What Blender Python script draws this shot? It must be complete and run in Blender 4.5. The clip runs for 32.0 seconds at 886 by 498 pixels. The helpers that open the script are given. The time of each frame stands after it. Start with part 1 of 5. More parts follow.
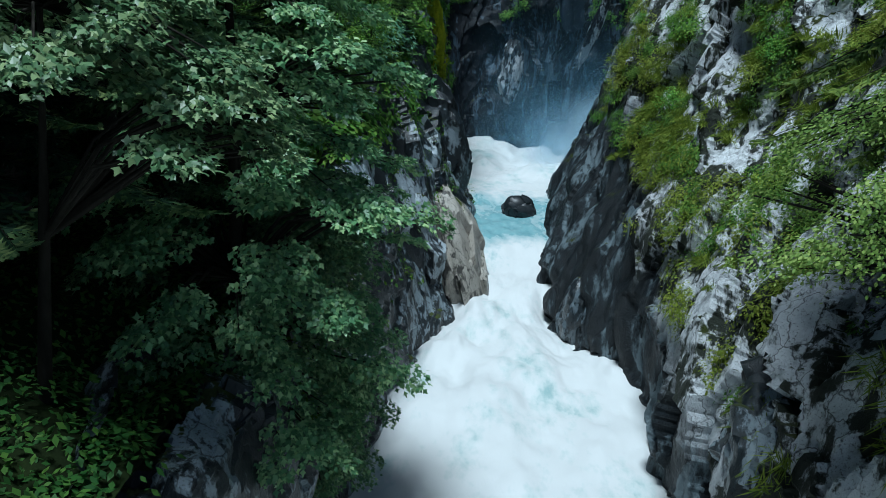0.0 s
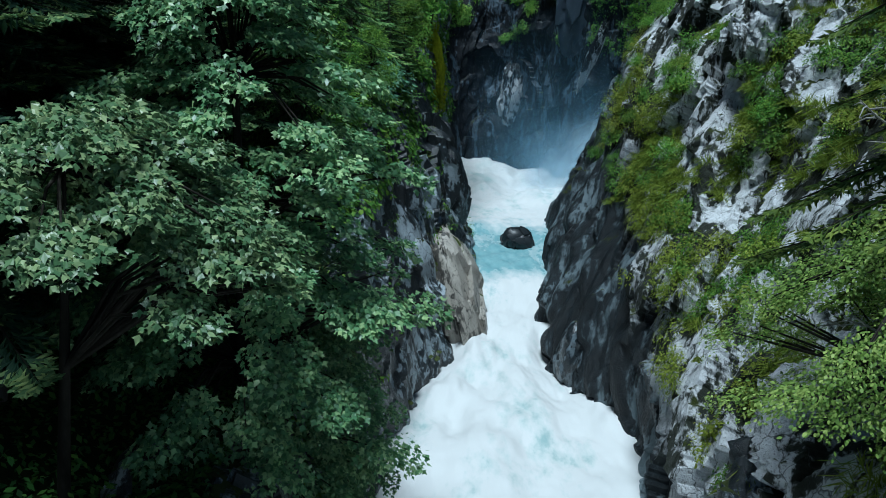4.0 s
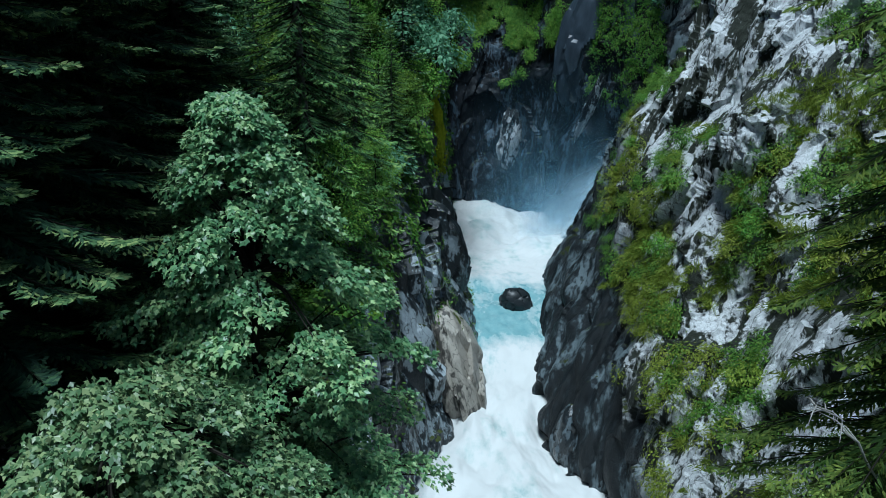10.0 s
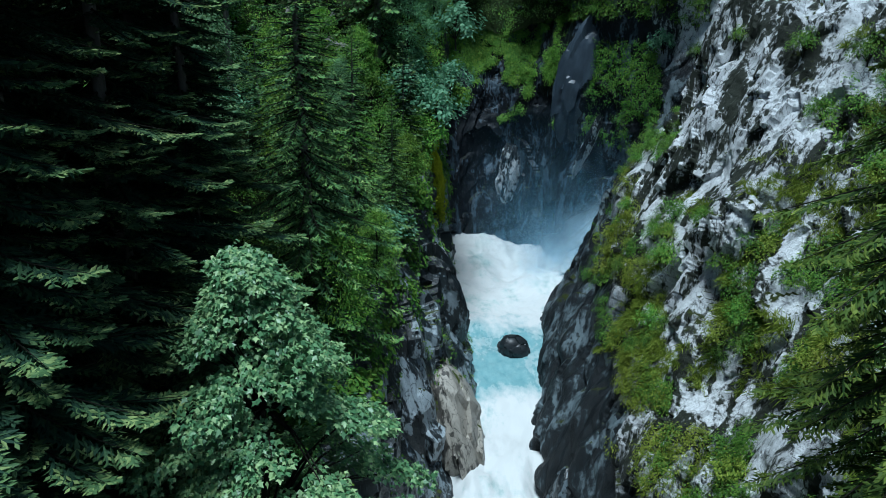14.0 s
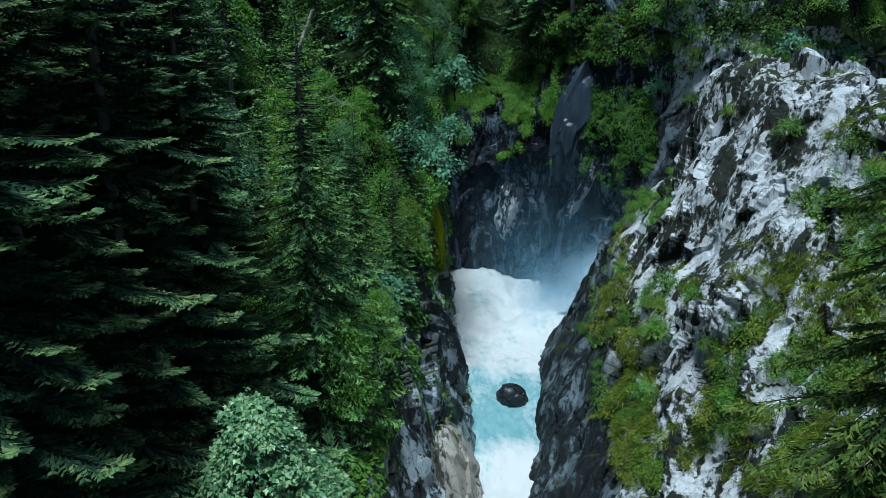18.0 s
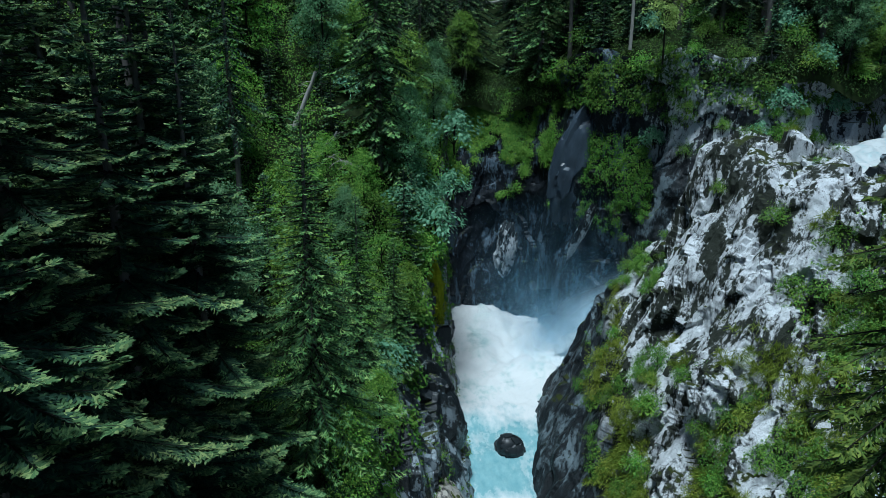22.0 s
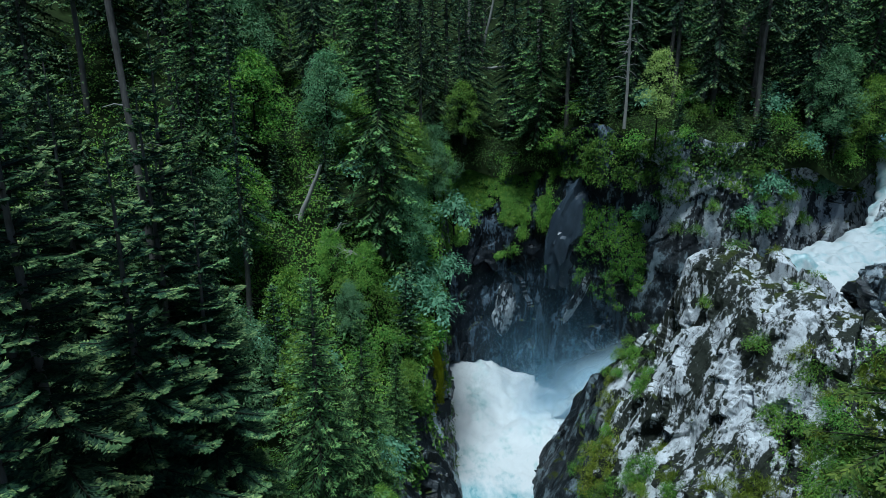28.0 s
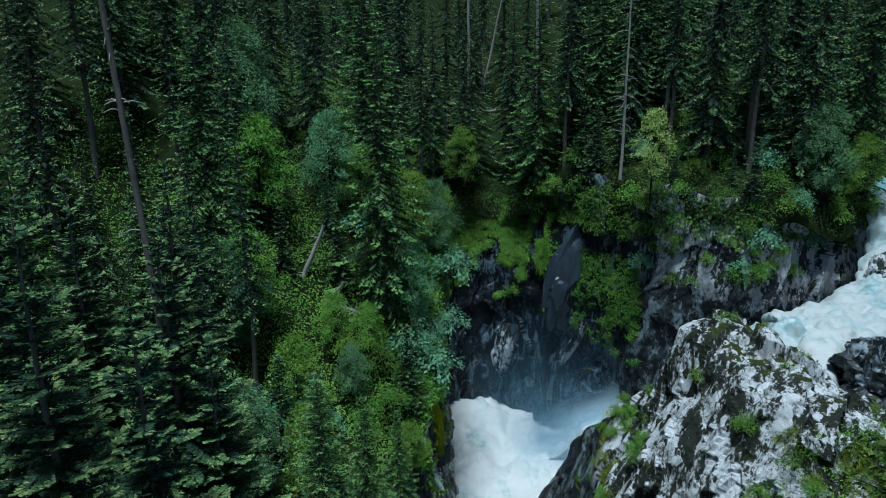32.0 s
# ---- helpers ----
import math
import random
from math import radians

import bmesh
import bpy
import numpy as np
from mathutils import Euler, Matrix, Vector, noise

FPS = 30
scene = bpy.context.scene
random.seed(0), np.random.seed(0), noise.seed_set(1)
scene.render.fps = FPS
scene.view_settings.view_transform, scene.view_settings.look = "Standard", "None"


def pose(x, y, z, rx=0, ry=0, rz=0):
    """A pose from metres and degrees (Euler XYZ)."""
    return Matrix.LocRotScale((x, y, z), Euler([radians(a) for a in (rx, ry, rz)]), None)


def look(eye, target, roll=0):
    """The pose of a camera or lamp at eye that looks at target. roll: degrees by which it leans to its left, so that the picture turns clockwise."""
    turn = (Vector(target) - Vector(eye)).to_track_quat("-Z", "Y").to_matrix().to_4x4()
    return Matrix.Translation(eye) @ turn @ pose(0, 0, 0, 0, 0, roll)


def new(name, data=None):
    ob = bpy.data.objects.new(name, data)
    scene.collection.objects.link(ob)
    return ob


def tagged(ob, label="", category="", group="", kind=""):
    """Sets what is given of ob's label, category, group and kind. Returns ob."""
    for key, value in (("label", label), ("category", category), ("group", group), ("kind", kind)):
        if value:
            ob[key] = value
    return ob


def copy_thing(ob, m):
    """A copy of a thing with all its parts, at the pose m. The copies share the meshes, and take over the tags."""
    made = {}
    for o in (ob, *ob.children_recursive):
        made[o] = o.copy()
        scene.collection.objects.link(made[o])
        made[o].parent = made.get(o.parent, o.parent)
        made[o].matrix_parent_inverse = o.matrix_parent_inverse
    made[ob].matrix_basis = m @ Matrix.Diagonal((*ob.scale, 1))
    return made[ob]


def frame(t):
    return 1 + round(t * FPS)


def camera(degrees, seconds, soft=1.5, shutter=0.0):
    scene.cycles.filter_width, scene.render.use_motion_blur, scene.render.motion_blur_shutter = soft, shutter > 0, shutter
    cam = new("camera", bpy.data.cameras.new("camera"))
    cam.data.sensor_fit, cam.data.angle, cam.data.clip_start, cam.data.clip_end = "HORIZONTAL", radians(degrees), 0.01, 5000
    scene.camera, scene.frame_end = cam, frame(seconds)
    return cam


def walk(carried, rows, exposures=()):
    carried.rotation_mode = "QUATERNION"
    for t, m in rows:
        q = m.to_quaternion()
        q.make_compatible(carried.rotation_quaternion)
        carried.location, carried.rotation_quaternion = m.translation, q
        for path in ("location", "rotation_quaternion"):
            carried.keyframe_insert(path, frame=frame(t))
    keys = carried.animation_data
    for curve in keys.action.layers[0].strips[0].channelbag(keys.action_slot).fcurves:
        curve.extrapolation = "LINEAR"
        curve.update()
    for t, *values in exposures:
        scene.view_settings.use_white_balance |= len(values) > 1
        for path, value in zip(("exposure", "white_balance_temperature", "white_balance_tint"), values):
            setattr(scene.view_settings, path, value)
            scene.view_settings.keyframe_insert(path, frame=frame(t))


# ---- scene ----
cam = camera(66.0, 32.0, soft=0.65)
METRES, EYE, TILT, LEAN, TURN = 40.0, 12.0, -17.12, 0.0, 0.0
ROWS = [
    (0.0000, 0.0000, 0.0000, 0.0000, 0.0000, 0.0000, -0.0000),
    (0.5000, 0.0003, -0.0024, 0.0083, -0.0071, 0.0071, -0.0100),
    (1.0000, 0.0005, -0.0048, 0.0162, -0.0142, 0.0142, -0.0100),
    (1.5000, 0.0009, -0.0075, 0.0249, -0.0000, 0.0000, -0.0100),
    (2.0000, 0.0011, -0.0101, 0.0340, 0.0000, -0.0000, -0.0000),
    (2.5000, 0.0013, -0.0128, 0.0428, 0.0142, -0.0000, 0.0100),
    (4.5000, 0.0014, -0.0248, 0.0829, 0.0071, -0.0213, 0.0100),
    (5.0000, 0.0012, -0.0277, 0.0928, -0.0000, -0.0142, 0.0200),
    (5.5000, 0.0011, -0.0311, 0.1038, 0.0071, -0.0213, 0.0200),
    (6.0000, 0.0010, -0.0344, 0.1144, 0.0071, -0.0213, 0.0200),
    (6.5000, 0.0011, -0.0380, 0.1261, 0.0142, -0.0142, 0.0200),
    (7.0000, 0.0008, -0.0416, 0.1390, 0.0071, -0.0142, 0.0000),
    (7.5000, 0.0008, -0.0454, 0.1505, 0.0213, -0.0071, 0.0100),
    (8.0000, 0.0009, -0.0493, 0.1639, 0.0284, -0.0071, 0.0300),
    (8.5000, 0.0006, -0.0530, 0.1766, 0.0213, 0.0071, 0.0200),
    (9.0000, 0.0005, -0.0573, 0.1906, 0.0284, 0.0142, 0.0000),
    (9.5000, 0.0005, -0.0620, 0.2049, 0.0355, 0.0213, 0.0000),
    (10.0000, 0.0001, -0.0659, 0.2184, 0.0071, 0.0142, -0.0000),
    (10.5000, 0.0004, -0.0706, 0.2318, 0.0284, 0.0497, 0.0400),
    (11.0000, 0.0005, -0.0749, 0.2449, 0.0142, 0.0639, 0.0500),
    (11.5000, 0.0009, -0.0794, 0.2599, 0.0213, 0.0497, 0.0300),
    (12.0000, 0.0013, -0.0839, 0.2748, 0.0142, 0.0710, 0.0600),
    (12.5000, 0.0014, -0.0882, 0.2896, 0.0142, 0.0639, 0.0200),
    (13.0000, 0.0015, -0.0927, 0.3055, 0.0142, 0.0568, 0.0200),
    (13.5000, 0.0015, -0.0969, 0.3203, 0.0142, 0.0568, 0.0100),
    (14.0000, 0.0015, -0.1013, 0.3358, 0.0142, 0.0426, 0.0100),
    (14.5000, 0.0013, -0.1058, 0.3516, 0.0000, 0.0355, -0.0100),
    (16.5000, 0.0048, -0.1261, 0.4157, 0.1136, 0.0284, 0.1400),
    (17.0000, 0.0049, -0.1309, 0.4322, 0.1065, 0.0284, 0.1400),
    (17.5000, 0.0051, -0.1359, 0.4480, 0.1065, 0.0426, 0.1300),
    (18.0000, 0.0053, -0.1407, 0.4648, 0.1136, 0.0497, 0.1400),
    (18.5000, 0.0058, -0.1459, 0.4807, 0.1278, 0.0568, 0.1500),
    (19.0000, 0.0057, -0.1510, 0.4975, 0.1136, 0.0710, 0.1300),
    (19.5000, 0.0059, -0.1565, 0.5148, 0.1065, 0.0781, 0.1100),
    (20.0000, 0.0064, -0.1616, 0.5315, 0.1207, 0.0852, 0.1200),
    (20.5000, 0.0068, -0.1671, 0.5490, 0.1278, 0.0923, 0.1000),
    (21.0000, 0.0074, -0.1721, 0.5658, 0.1420, 0.0923, 0.1100),
    (21.5000, 0.0068, -0.1772, 0.5841, 0.1136, 0.0852, 0.1000),
    (22.0000, 0.0070, -0.1828, 0.6029, 0.1136, 0.0710, 0.0900),
    (22.5000, 0.0076, -0.1889, 0.6205, 0.1349, 0.0781, 0.1100),
    (23.0000, 0.0064, -0.1935, 0.6392, 0.0994, 0.0781, 0.1000),
    (23.5000, 0.0063, -0.1993, 0.6566, 0.0852, 0.0852, 0.1100),
    (24.0000, 0.0059, -0.2052, 0.6754, 0.0781, 0.0781, 0.0800),
    (24.5000, 0.0054, -0.2113, 0.6937, 0.0639, 0.0781, 0.0700),
    (25.0000, 0.0051, -0.2168, 0.7108, 0.0568, 0.0781, 0.0500),
    (25.5000, 0.0050, -0.2227, 0.7291, 0.0497, 0.0852, 0.0400),
    (27.5000, 0.0071, -0.2464, 0.8027, 0.1136, 0.1988, 0.0600),
    (28.0000, 0.0069, -0.2528, 0.8231, 0.1065, 0.1917, 0.0500),
    (28.5000, 0.0063, -0.2583, 0.8418, 0.0923, 0.1917, 0.0500),
    (29.0000, 0.0063, -0.2645, 0.8617, 0.0994, 0.1988, 0.0600),
    (29.5000, 0.0065, -0.2707, 0.8815, 0.0994, 0.1988, 0.0500),
    (30.0000, 0.0061, -0.2764, 0.9004, 0.0923, 0.1988, 0.0600),
    (30.5000, 0.0060, -0.2824, 0.9204, 0.0852, 0.2059, 0.0500),
    (31.0000, 0.0063, -0.2886, 0.9389, 0.0923, 0.1988, 0.0600),
    (31.5000, 0.0065, -0.2947, 0.9577, 0.0852, 0.2059, 0.0600),
    (32.0000, 0.0067, -0.3009, 0.9765, 0.0923, 0.2201, 0.0600),
]
walk(cam, [(t, pose(0, 0, EYE, TILT, LEAN, TURN) @ pose(METRES * x, METRES * y, METRES * z, 90 + pitch, roll, yaw)) for t, x, y, z, yaw, pitch, roll in ROWS],
     exposures=[(0.0, -0.18, 5240, -2), (8.0, -0.2, 5230, -2), (14.0, -0.13, 5240, -2), (25.0, -0.2, 5260, -2), (32.0, -0.32, 5260, -2)])

# ---- light ----
SUN_ELEV, SUN_AZ = 77.0, 198.0
world = bpy.data.worlds.new("overcast_sky")
scene.world = world
world.use_nodes = True
wn = world.node_tree.nodes
sky = wn.new("ShaderNodeTexSky")
sky.sky_type = "NISHITA"
sky.sun_disc = False
sky.sun_elevation, sky.sun_rotation = radians(SUN_ELEV), radians(SUN_AZ)
sky.air_density, sky.dust_density = 1.0, 1.5
wn["Background"].inputs["Strength"].default_value = 0.043
world.node_tree.links.new(sky.outputs[0], wn["Background"].inputs["Color"])
sun = new("sun", bpy.data.lights.new("sun", "SUN"))
sun.data.energy, sun.data.angle, sun.data.color = 4.45, radians(14), (1.0, 0.985, 0.96)
sun.matrix_world = look((-8, -24, 110), (0, 0, 0))


# ---- numeric helpers ----
def hermite(xs, ys, q):
    """Smooth interpolation of ys over xs without overshoot."""
    xs, ys, q = np.array(xs, float), np.array(ys, float), np.clip(q, xs[0], xs[-1])
    d = np.diff(ys) / np.diff(xs)
    m = np.zeros(len(xs))
    m[1:-1] = np.where(d[:-1] * d[1:] > 0, 2 * d[:-1] * d[1:] / (d[:-1] + d[1:] + 1e-12), 0)
    m[0], m[-1] = d[0], d[-1]
    i = np.clip(np.searchsorted(xs, q) - 1, 0, len(xs) - 2)
    h = xs[i + 1] - xs[i]
    t = (q - xs[i]) / h
    return ((1 + 2 * t) * (1 - t) ** 2 * ys[i] + t * (1 - t) ** 2 * h * m[i]
            + t * t * (3 - 2 * t) * ys[i + 1] + t * t * (t - 1) * h * m[i + 1])


def hash01(i, j, k, salt):
    """Random numbers in 0..1 for whole-number cells."""
    n = (i.astype(np.int64) * 73856093) ^ (j.astype(np.int64) * 19349663) ^ (k.astype(np.int64) * 83492791) ^ (salt * 2654435761)
    n = (n ^ (n >> 13)) * 1274126177 & 0x7FFFFFFF
    n = (n ^ (n >> 15)) * 668265263 & 0x7FFFFFFF
    return ((n ^ (n >> 12)) & 0xFFFFFF) / float(0xFFFFFF)


def vnoise(p, salt=0):
    """Smooth noise in -1..1 at points p (n, 3)."""
    c = np.floor(p)
    f = p - c
    f = f * f * f * (f * (f * 6 - 15) + 10)
    out = 0
    for a in (0, 1):
        for b in (0, 1):
            for g in (0, 1):
                w = (f[:, 0] if a else 1 - f[:, 0]) * (f[:, 1] if b else 1 - f[:, 1]) * (f[:, 2] if g else 1 - f[:, 2])
                out = out + w * hash01(c[:, 0] + a, c[:, 1] + b, c[:, 2] + g, salt)
    return out * 2 - 1


def fbm(p, octaves=4, salt=0, gain=0.5):
    out, amp = 0, 1.0
    for o in range(octaves):
        out = out + amp * vnoise(p * 2.03 ** o + 17.3 * o, salt + o)
        amp *= gain
    return out


def facets(p, salt=0, tilt=0.5):
    """Broken-rock relief: each irregular block is a tilted plane at its own height."""
    c = np.floor(p)
    best = np.full(len(p), 1e9)
    val = np.zeros(len(p))
    for a in (-1, 0, 1):
        for b in (-1, 0, 1):
            for g in (-1, 0, 1):
                i, j, k = c[:, 0] + a, c[:, 1] + b, c[:, 2] + g
                q = np.stack([i + hash01(i, j, k, salt), j + hash01(i, j, k, salt + 1), k + hash01(i, j, k, salt + 2)], 1)
                d = p - q
                r = (d * d).sum(1)
                near = r < best
                v = hash01(i, j, k, salt + 3) - 0.5
                for ax in range(3):
                    v = v + tilt * (hash01(i, j, k, salt + 4 + ax) - 0.5) * 2 * d[:, ax]
                best = np.where(near, r, best)
                val = np.where(near, v, val)
    return val


def smooth01(a, b, x):
    t = np.clip((x - a) / (b - a), 0, 1)
    return t * t * (3 - 2 * t)


# ---- mesh helpers ----
def mesh_np(name, verts, faces, material, smooth=False, crease=0):
    """A mesh from arrays of vertices (n, 3) and faces (m, 3) or (m, 4)."""
    verts, faces = np.asarray(verts, np.float32), np.asarray(faces, np.int32)
    me = bpy.data.meshes.new(name)
    m, k = faces.shape
    me.vertices.add(len(verts))
    me.vertices.foreach_set("co", verts.ravel())
    me.loops.add(m * k)
    me.loops.foreach_set("vertex_index", faces.ravel())
    me.polygons.add(m)
    me.polygons.foreach_set("loop_start", np.arange(0, m * k, k, dtype=np.int32))
    me.polygons.foreach_set("loop_total", np.full(m, k, np.int32))
    me.polygons.foreach_set("use_smooth", np.full(m, smooth, bool))
    me.update(calc_edges=True)
    me.validate()
    if crease:
        me.set_sharp_from_angle(angle=radians(crease))
    me.materials.append(material)
    return me


def thing_np(name, verts, faces, material, parent=None, smooth=False, crease=0):
    ob = new(name, mesh_np(name, verts, faces, material, smooth, crease))
    ob.parent = parent
    return ob


def grid_faces(n, m):
    """Quads of a grid of n rows by m columns."""
    i = np.arange(n * m).reshape(n, m)
    return np.stack([i[:-1, :-1], i[:-1, 1:], i[1:, 1:], i[1:, :-1]], -1).reshape(-1, 4)


def grid_normals(g):
    du, dv = np.gradient(g, axis=0), np.gradient(g, axis=1)
    n = np.cross(du, dv)
    return n / (np.linalg.norm(n, axis=2, keepdims=True) + 1e-9)


def tube(points, radii, sides=7, wobble=0.0, seed=0):
    """Vertices and quads of a tapered tube along points."""
    pts, rad = np.array(points, float), np.array(radii, float)
    t = np.gradient(pts, axis=0)
    t /= np.linalg.norm(t, axis=1, keepdims=True) + 1e-9
    ref = np.where(np.abs(t[:, 2:3]) > 0.9, np.array([[1.0, 0, 0]]), np.array([[0, 0, 1.0]]))
    u = np.cross(t, ref)
    u /= np.linalg.norm(u, axis=1, keepdims=True) + 1e-9
    v = np.cross(t, u)
    a = np.linspace(0, 2 * math.pi, sides, endpoint=False)
    rng = np.random.default_rng(seed)
    r = rad[:, None] * (1 + wobble * rng.uniform(-1, 1, (len(pts), sides)))
    vv = pts[:, None] + r[..., None] * (np.cos(a)[None, :, None] * u[:, None] + np.sin(a)[None, :, None] * v[:, None])
    i = np.arange(len(pts) * sides).reshape(len(pts), sides)
    j = np.roll(i, -1, axis=1)
    f = np.stack([i[:-1], j[:-1], j[1:], i[1:]], -1).reshape(-1, 4)
    return vv.reshape(-1, 3), f


def merge(parts):
    """Joins (verts, faces) pairs of one face size."""
    vs, fs, n = [], [], 0
    for v, f in parts:
        vs.append(v)
        fs.append(np.asarray(f) + n)
        n += len(v)
    return np.concatenate(vs), np.concatenate(fs)


# ---- materials ----
def nodes_of(name):
    m = bpy.data.materials.new(name)
    m.use_nodes = True
    nt = m.node_tree
    return m, nt, nt.nodes["Principled BSDF"]


def add(nt, kind, **inputs):
    n = nt.nodes.new("ShaderNode" + kind)
    for key, value in inputs.items():
        n.inputs[key].default_value = value
    return n


def ramp(nt, source, stops):
    r = nt.nodes.new("ShaderNodeValToRGB")
    el = r.color_ramp.elements
    while len(el) < len(stops):
        el.new(0.5)
    for e, (p, c) in zip(el, stops):
        e.position = p
        e.color = (*c, 1) if len(c) == 3 else c
    nt.links.new(source, r.inputs[0])
    return r.outputs[0]


def mixed(nt, fac, a, b):
    m = nt.nodes.new("ShaderNodeMix")
    m.data_type = "RGBA"
    for s, v in ((0, fac), (6, a), (7, b)):
        if isinstance(v, (tuple, float, int)):
            m.inputs[s].default_value = (*v, 1) if isinstance(v, tuple) else v
        else:
            nt.links.new(v, m.inputs[s])
    return m.outputs[2]


def maths(nt, op, a, b=0.0, c=0.0):
    m = nt.nodes.new("ShaderNodeMath")
    m.operation = op
    for s, v in ((0, a), (1, b), (2, c)):
        if isinstance(v, (float, int)):
            m.inputs[s].default_value = v
        else:
            nt.links.new(v, m.inputs[s])
    return m.outputs[0]


def noise_of(nt, scale, detail=4.0, rough=0.55, stretch=None, turn=(0, 0, 0)):
    tc = nt.nodes.new("ShaderNodeTexCoord")
    n = add(nt, "TexNoise", Scale=scale, Detail=detail, Roughness=rough)
    if stretch:
        mp = nt.nodes.new("ShaderNodeMapping")
        mp.inputs["Scale"].default_value = stretch
        mp.inputs["Rotation"].default_value = [radians(a) for a in turn]
        nt.links.new(tc.outputs["Object"], mp.inputs[0])
        nt.links.new(mp.outputs[0], n.inputs["Vector"])
    else:
        nt.links.new(tc.outputs["Object"], n.inputs["Vector"])
    return n.outputs["Fac"]


def rock_material(name, pale, mid, dark, pale_at, wet, moss, moss_at, splash=None, run=0.30, relief=0.8):
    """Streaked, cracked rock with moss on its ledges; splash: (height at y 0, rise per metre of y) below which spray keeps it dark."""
    m, nt, bsdf = nodes_of(name)
    streak = noise_of(nt, 0.36, 4, 0.58, (1.3, 1.0, run), (18, -28, 0))
    fine = noise_of(nt, 1.5, 6, 0.62, (1.6, 1.4, run * 1.3), (18, -28, 0))
    grain = noise_of(nt, 3.6, 8, 0.72, (1.2, 1.2, 0.7), (18, -28, 0))
    speck = noise_of(nt, 12.0, 5, 0.7)
    s = maths(nt, "ADD", maths(nt, "MULTIPLY", streak, 0.52), maths(nt, "ADD", maths(nt, "MULTIPLY", fine, 0.30), maths(nt, "MULTIPLY", grain, 0.18)))
    block = add(nt, "TexVoronoi", Scale=0.9)
    s = maths(nt, "ADD", s, maths(nt, "MULTIPLY_ADD", block.outputs["Color"], 0.13, -0.065))
    col = ramp(nt, s, [(pale_at - 0.028, dark), (pale_at - 0.010, mid), (pale_at + 0.008, tuple(0.84 * c for c in pale)), (pale_at + 0.07, pale)])
    crack = add(nt, "TexVoronoi", Scale=0.9)
    crack.feature = "DISTANCE_TO_EDGE"
    warp = nt.nodes.new("ShaderNodeTexCoord")
    mp = nt.nodes.new("ShaderNodeMapping")
    mp.inputs["Scale"].default_value = (1.2, 1.2, 0.5)
    mp.inputs["Rotation"].default_value = (radians(15), radians(-25), 0)
    nt.links.new(warp.outputs["Object"], mp.inputs[0])
    nv = add(nt, "TexNoise", Scale=1.5, Detail=3.0)
    nt.links.new(warp.outputs["Object"], nv.inputs["Vector"])
    va = nt.nodes.new("ShaderNodeVectorMath")
    nt.links.new(mp.outputs[0], va.inputs[0])
    nt.links.new(nv.outputs["Color"], va.inputs[1])
    nt.links.new(va.outputs[0], crack.inputs["Vector"])
    nt.links.new(va.outputs[0], block.inputs["Vector"])
    line = ramp(nt, crack.outputs["Distance"], [(0.0, (1, 1, 1)), (0.03, (0, 0, 0))])
    col = mixed(nt, maths(nt, "MULTIPLY", line, maths(nt, "MULTIPLY", ramp(nt, noise_of(nt, 0.5, 3), [(0.40, (0, 0, 0)), (0.52, (1, 1, 1))]), 0.85)), col, tuple(0.4 * c for c in dark))
    col = mixed(nt, ramp(nt, speck, [(0.56, (0, 0, 0)), (0.64, (0.6, 0.6, 0.6))]), col, tuple(0.6 * c for c in dark))
    rough = maths(nt, "ADD", maths(nt, "MULTIPLY", grain, 0.35), wet)
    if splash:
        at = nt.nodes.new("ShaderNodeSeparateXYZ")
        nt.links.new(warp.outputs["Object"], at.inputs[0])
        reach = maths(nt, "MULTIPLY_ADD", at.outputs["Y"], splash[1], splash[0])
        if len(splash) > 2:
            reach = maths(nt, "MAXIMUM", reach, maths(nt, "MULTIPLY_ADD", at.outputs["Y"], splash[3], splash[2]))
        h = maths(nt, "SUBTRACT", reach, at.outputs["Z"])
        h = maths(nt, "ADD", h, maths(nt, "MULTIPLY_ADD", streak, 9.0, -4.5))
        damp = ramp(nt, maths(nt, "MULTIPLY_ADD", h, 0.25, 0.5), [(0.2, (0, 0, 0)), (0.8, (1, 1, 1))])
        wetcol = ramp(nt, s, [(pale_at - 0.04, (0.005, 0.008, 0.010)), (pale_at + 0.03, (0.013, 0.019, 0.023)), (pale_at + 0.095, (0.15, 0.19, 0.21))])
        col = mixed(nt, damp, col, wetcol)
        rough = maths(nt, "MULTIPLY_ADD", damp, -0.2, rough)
    geo = nt.nodes.new("ShaderNodeNewGeometry")
    sep = nt.nodes.new("ShaderNodeSeparateXYZ")
    nt.links.new(geo.outputs["Normal"], sep.inputs[0])
    mn = noise_of(nt, 0.45, 5, 0.6)
    up = maths(nt, "ADD", maths(nt, "MULTIPLY", sep.outputs["Z"], 0.5), mn)
    mfac = ramp(nt, up, [(moss_at, (0, 0, 0)), (moss_at + 0.07, (1, 1, 1))])
    mcol = ramp(nt, noise_of(nt, 6.0, 5, 0.7), [(0.3, tuple(0.35 * c for c in moss)), (0.7, moss)])
    bsdf.inputs["Specular IOR Level"].default_value = 0.55 if wet < 0.2 else 0.3
    nt.links.new(mixed(nt, mfac, col, mcol), bsdf.inputs["Base Color"])
    nt.links.new(maths(nt, "MAXIMUM", rough, maths(nt, "MULTIPLY", mfac, 0.95)), bsdf.inputs["Roughness"])
    bump = add(nt, "Bump", Strength=relief, Distance=0.2)
    nt.links.new(maths(nt, "SUBTRACT", maths(nt, "ADD", grain, maths(nt, "MULTIPLY", speck, 0.4)), maths(nt, "MULTIPLY", line, 0.25)), bump.inputs["Height"])
    nt.links.new(bump.outputs[0], bsdf.inputs["Normal"])
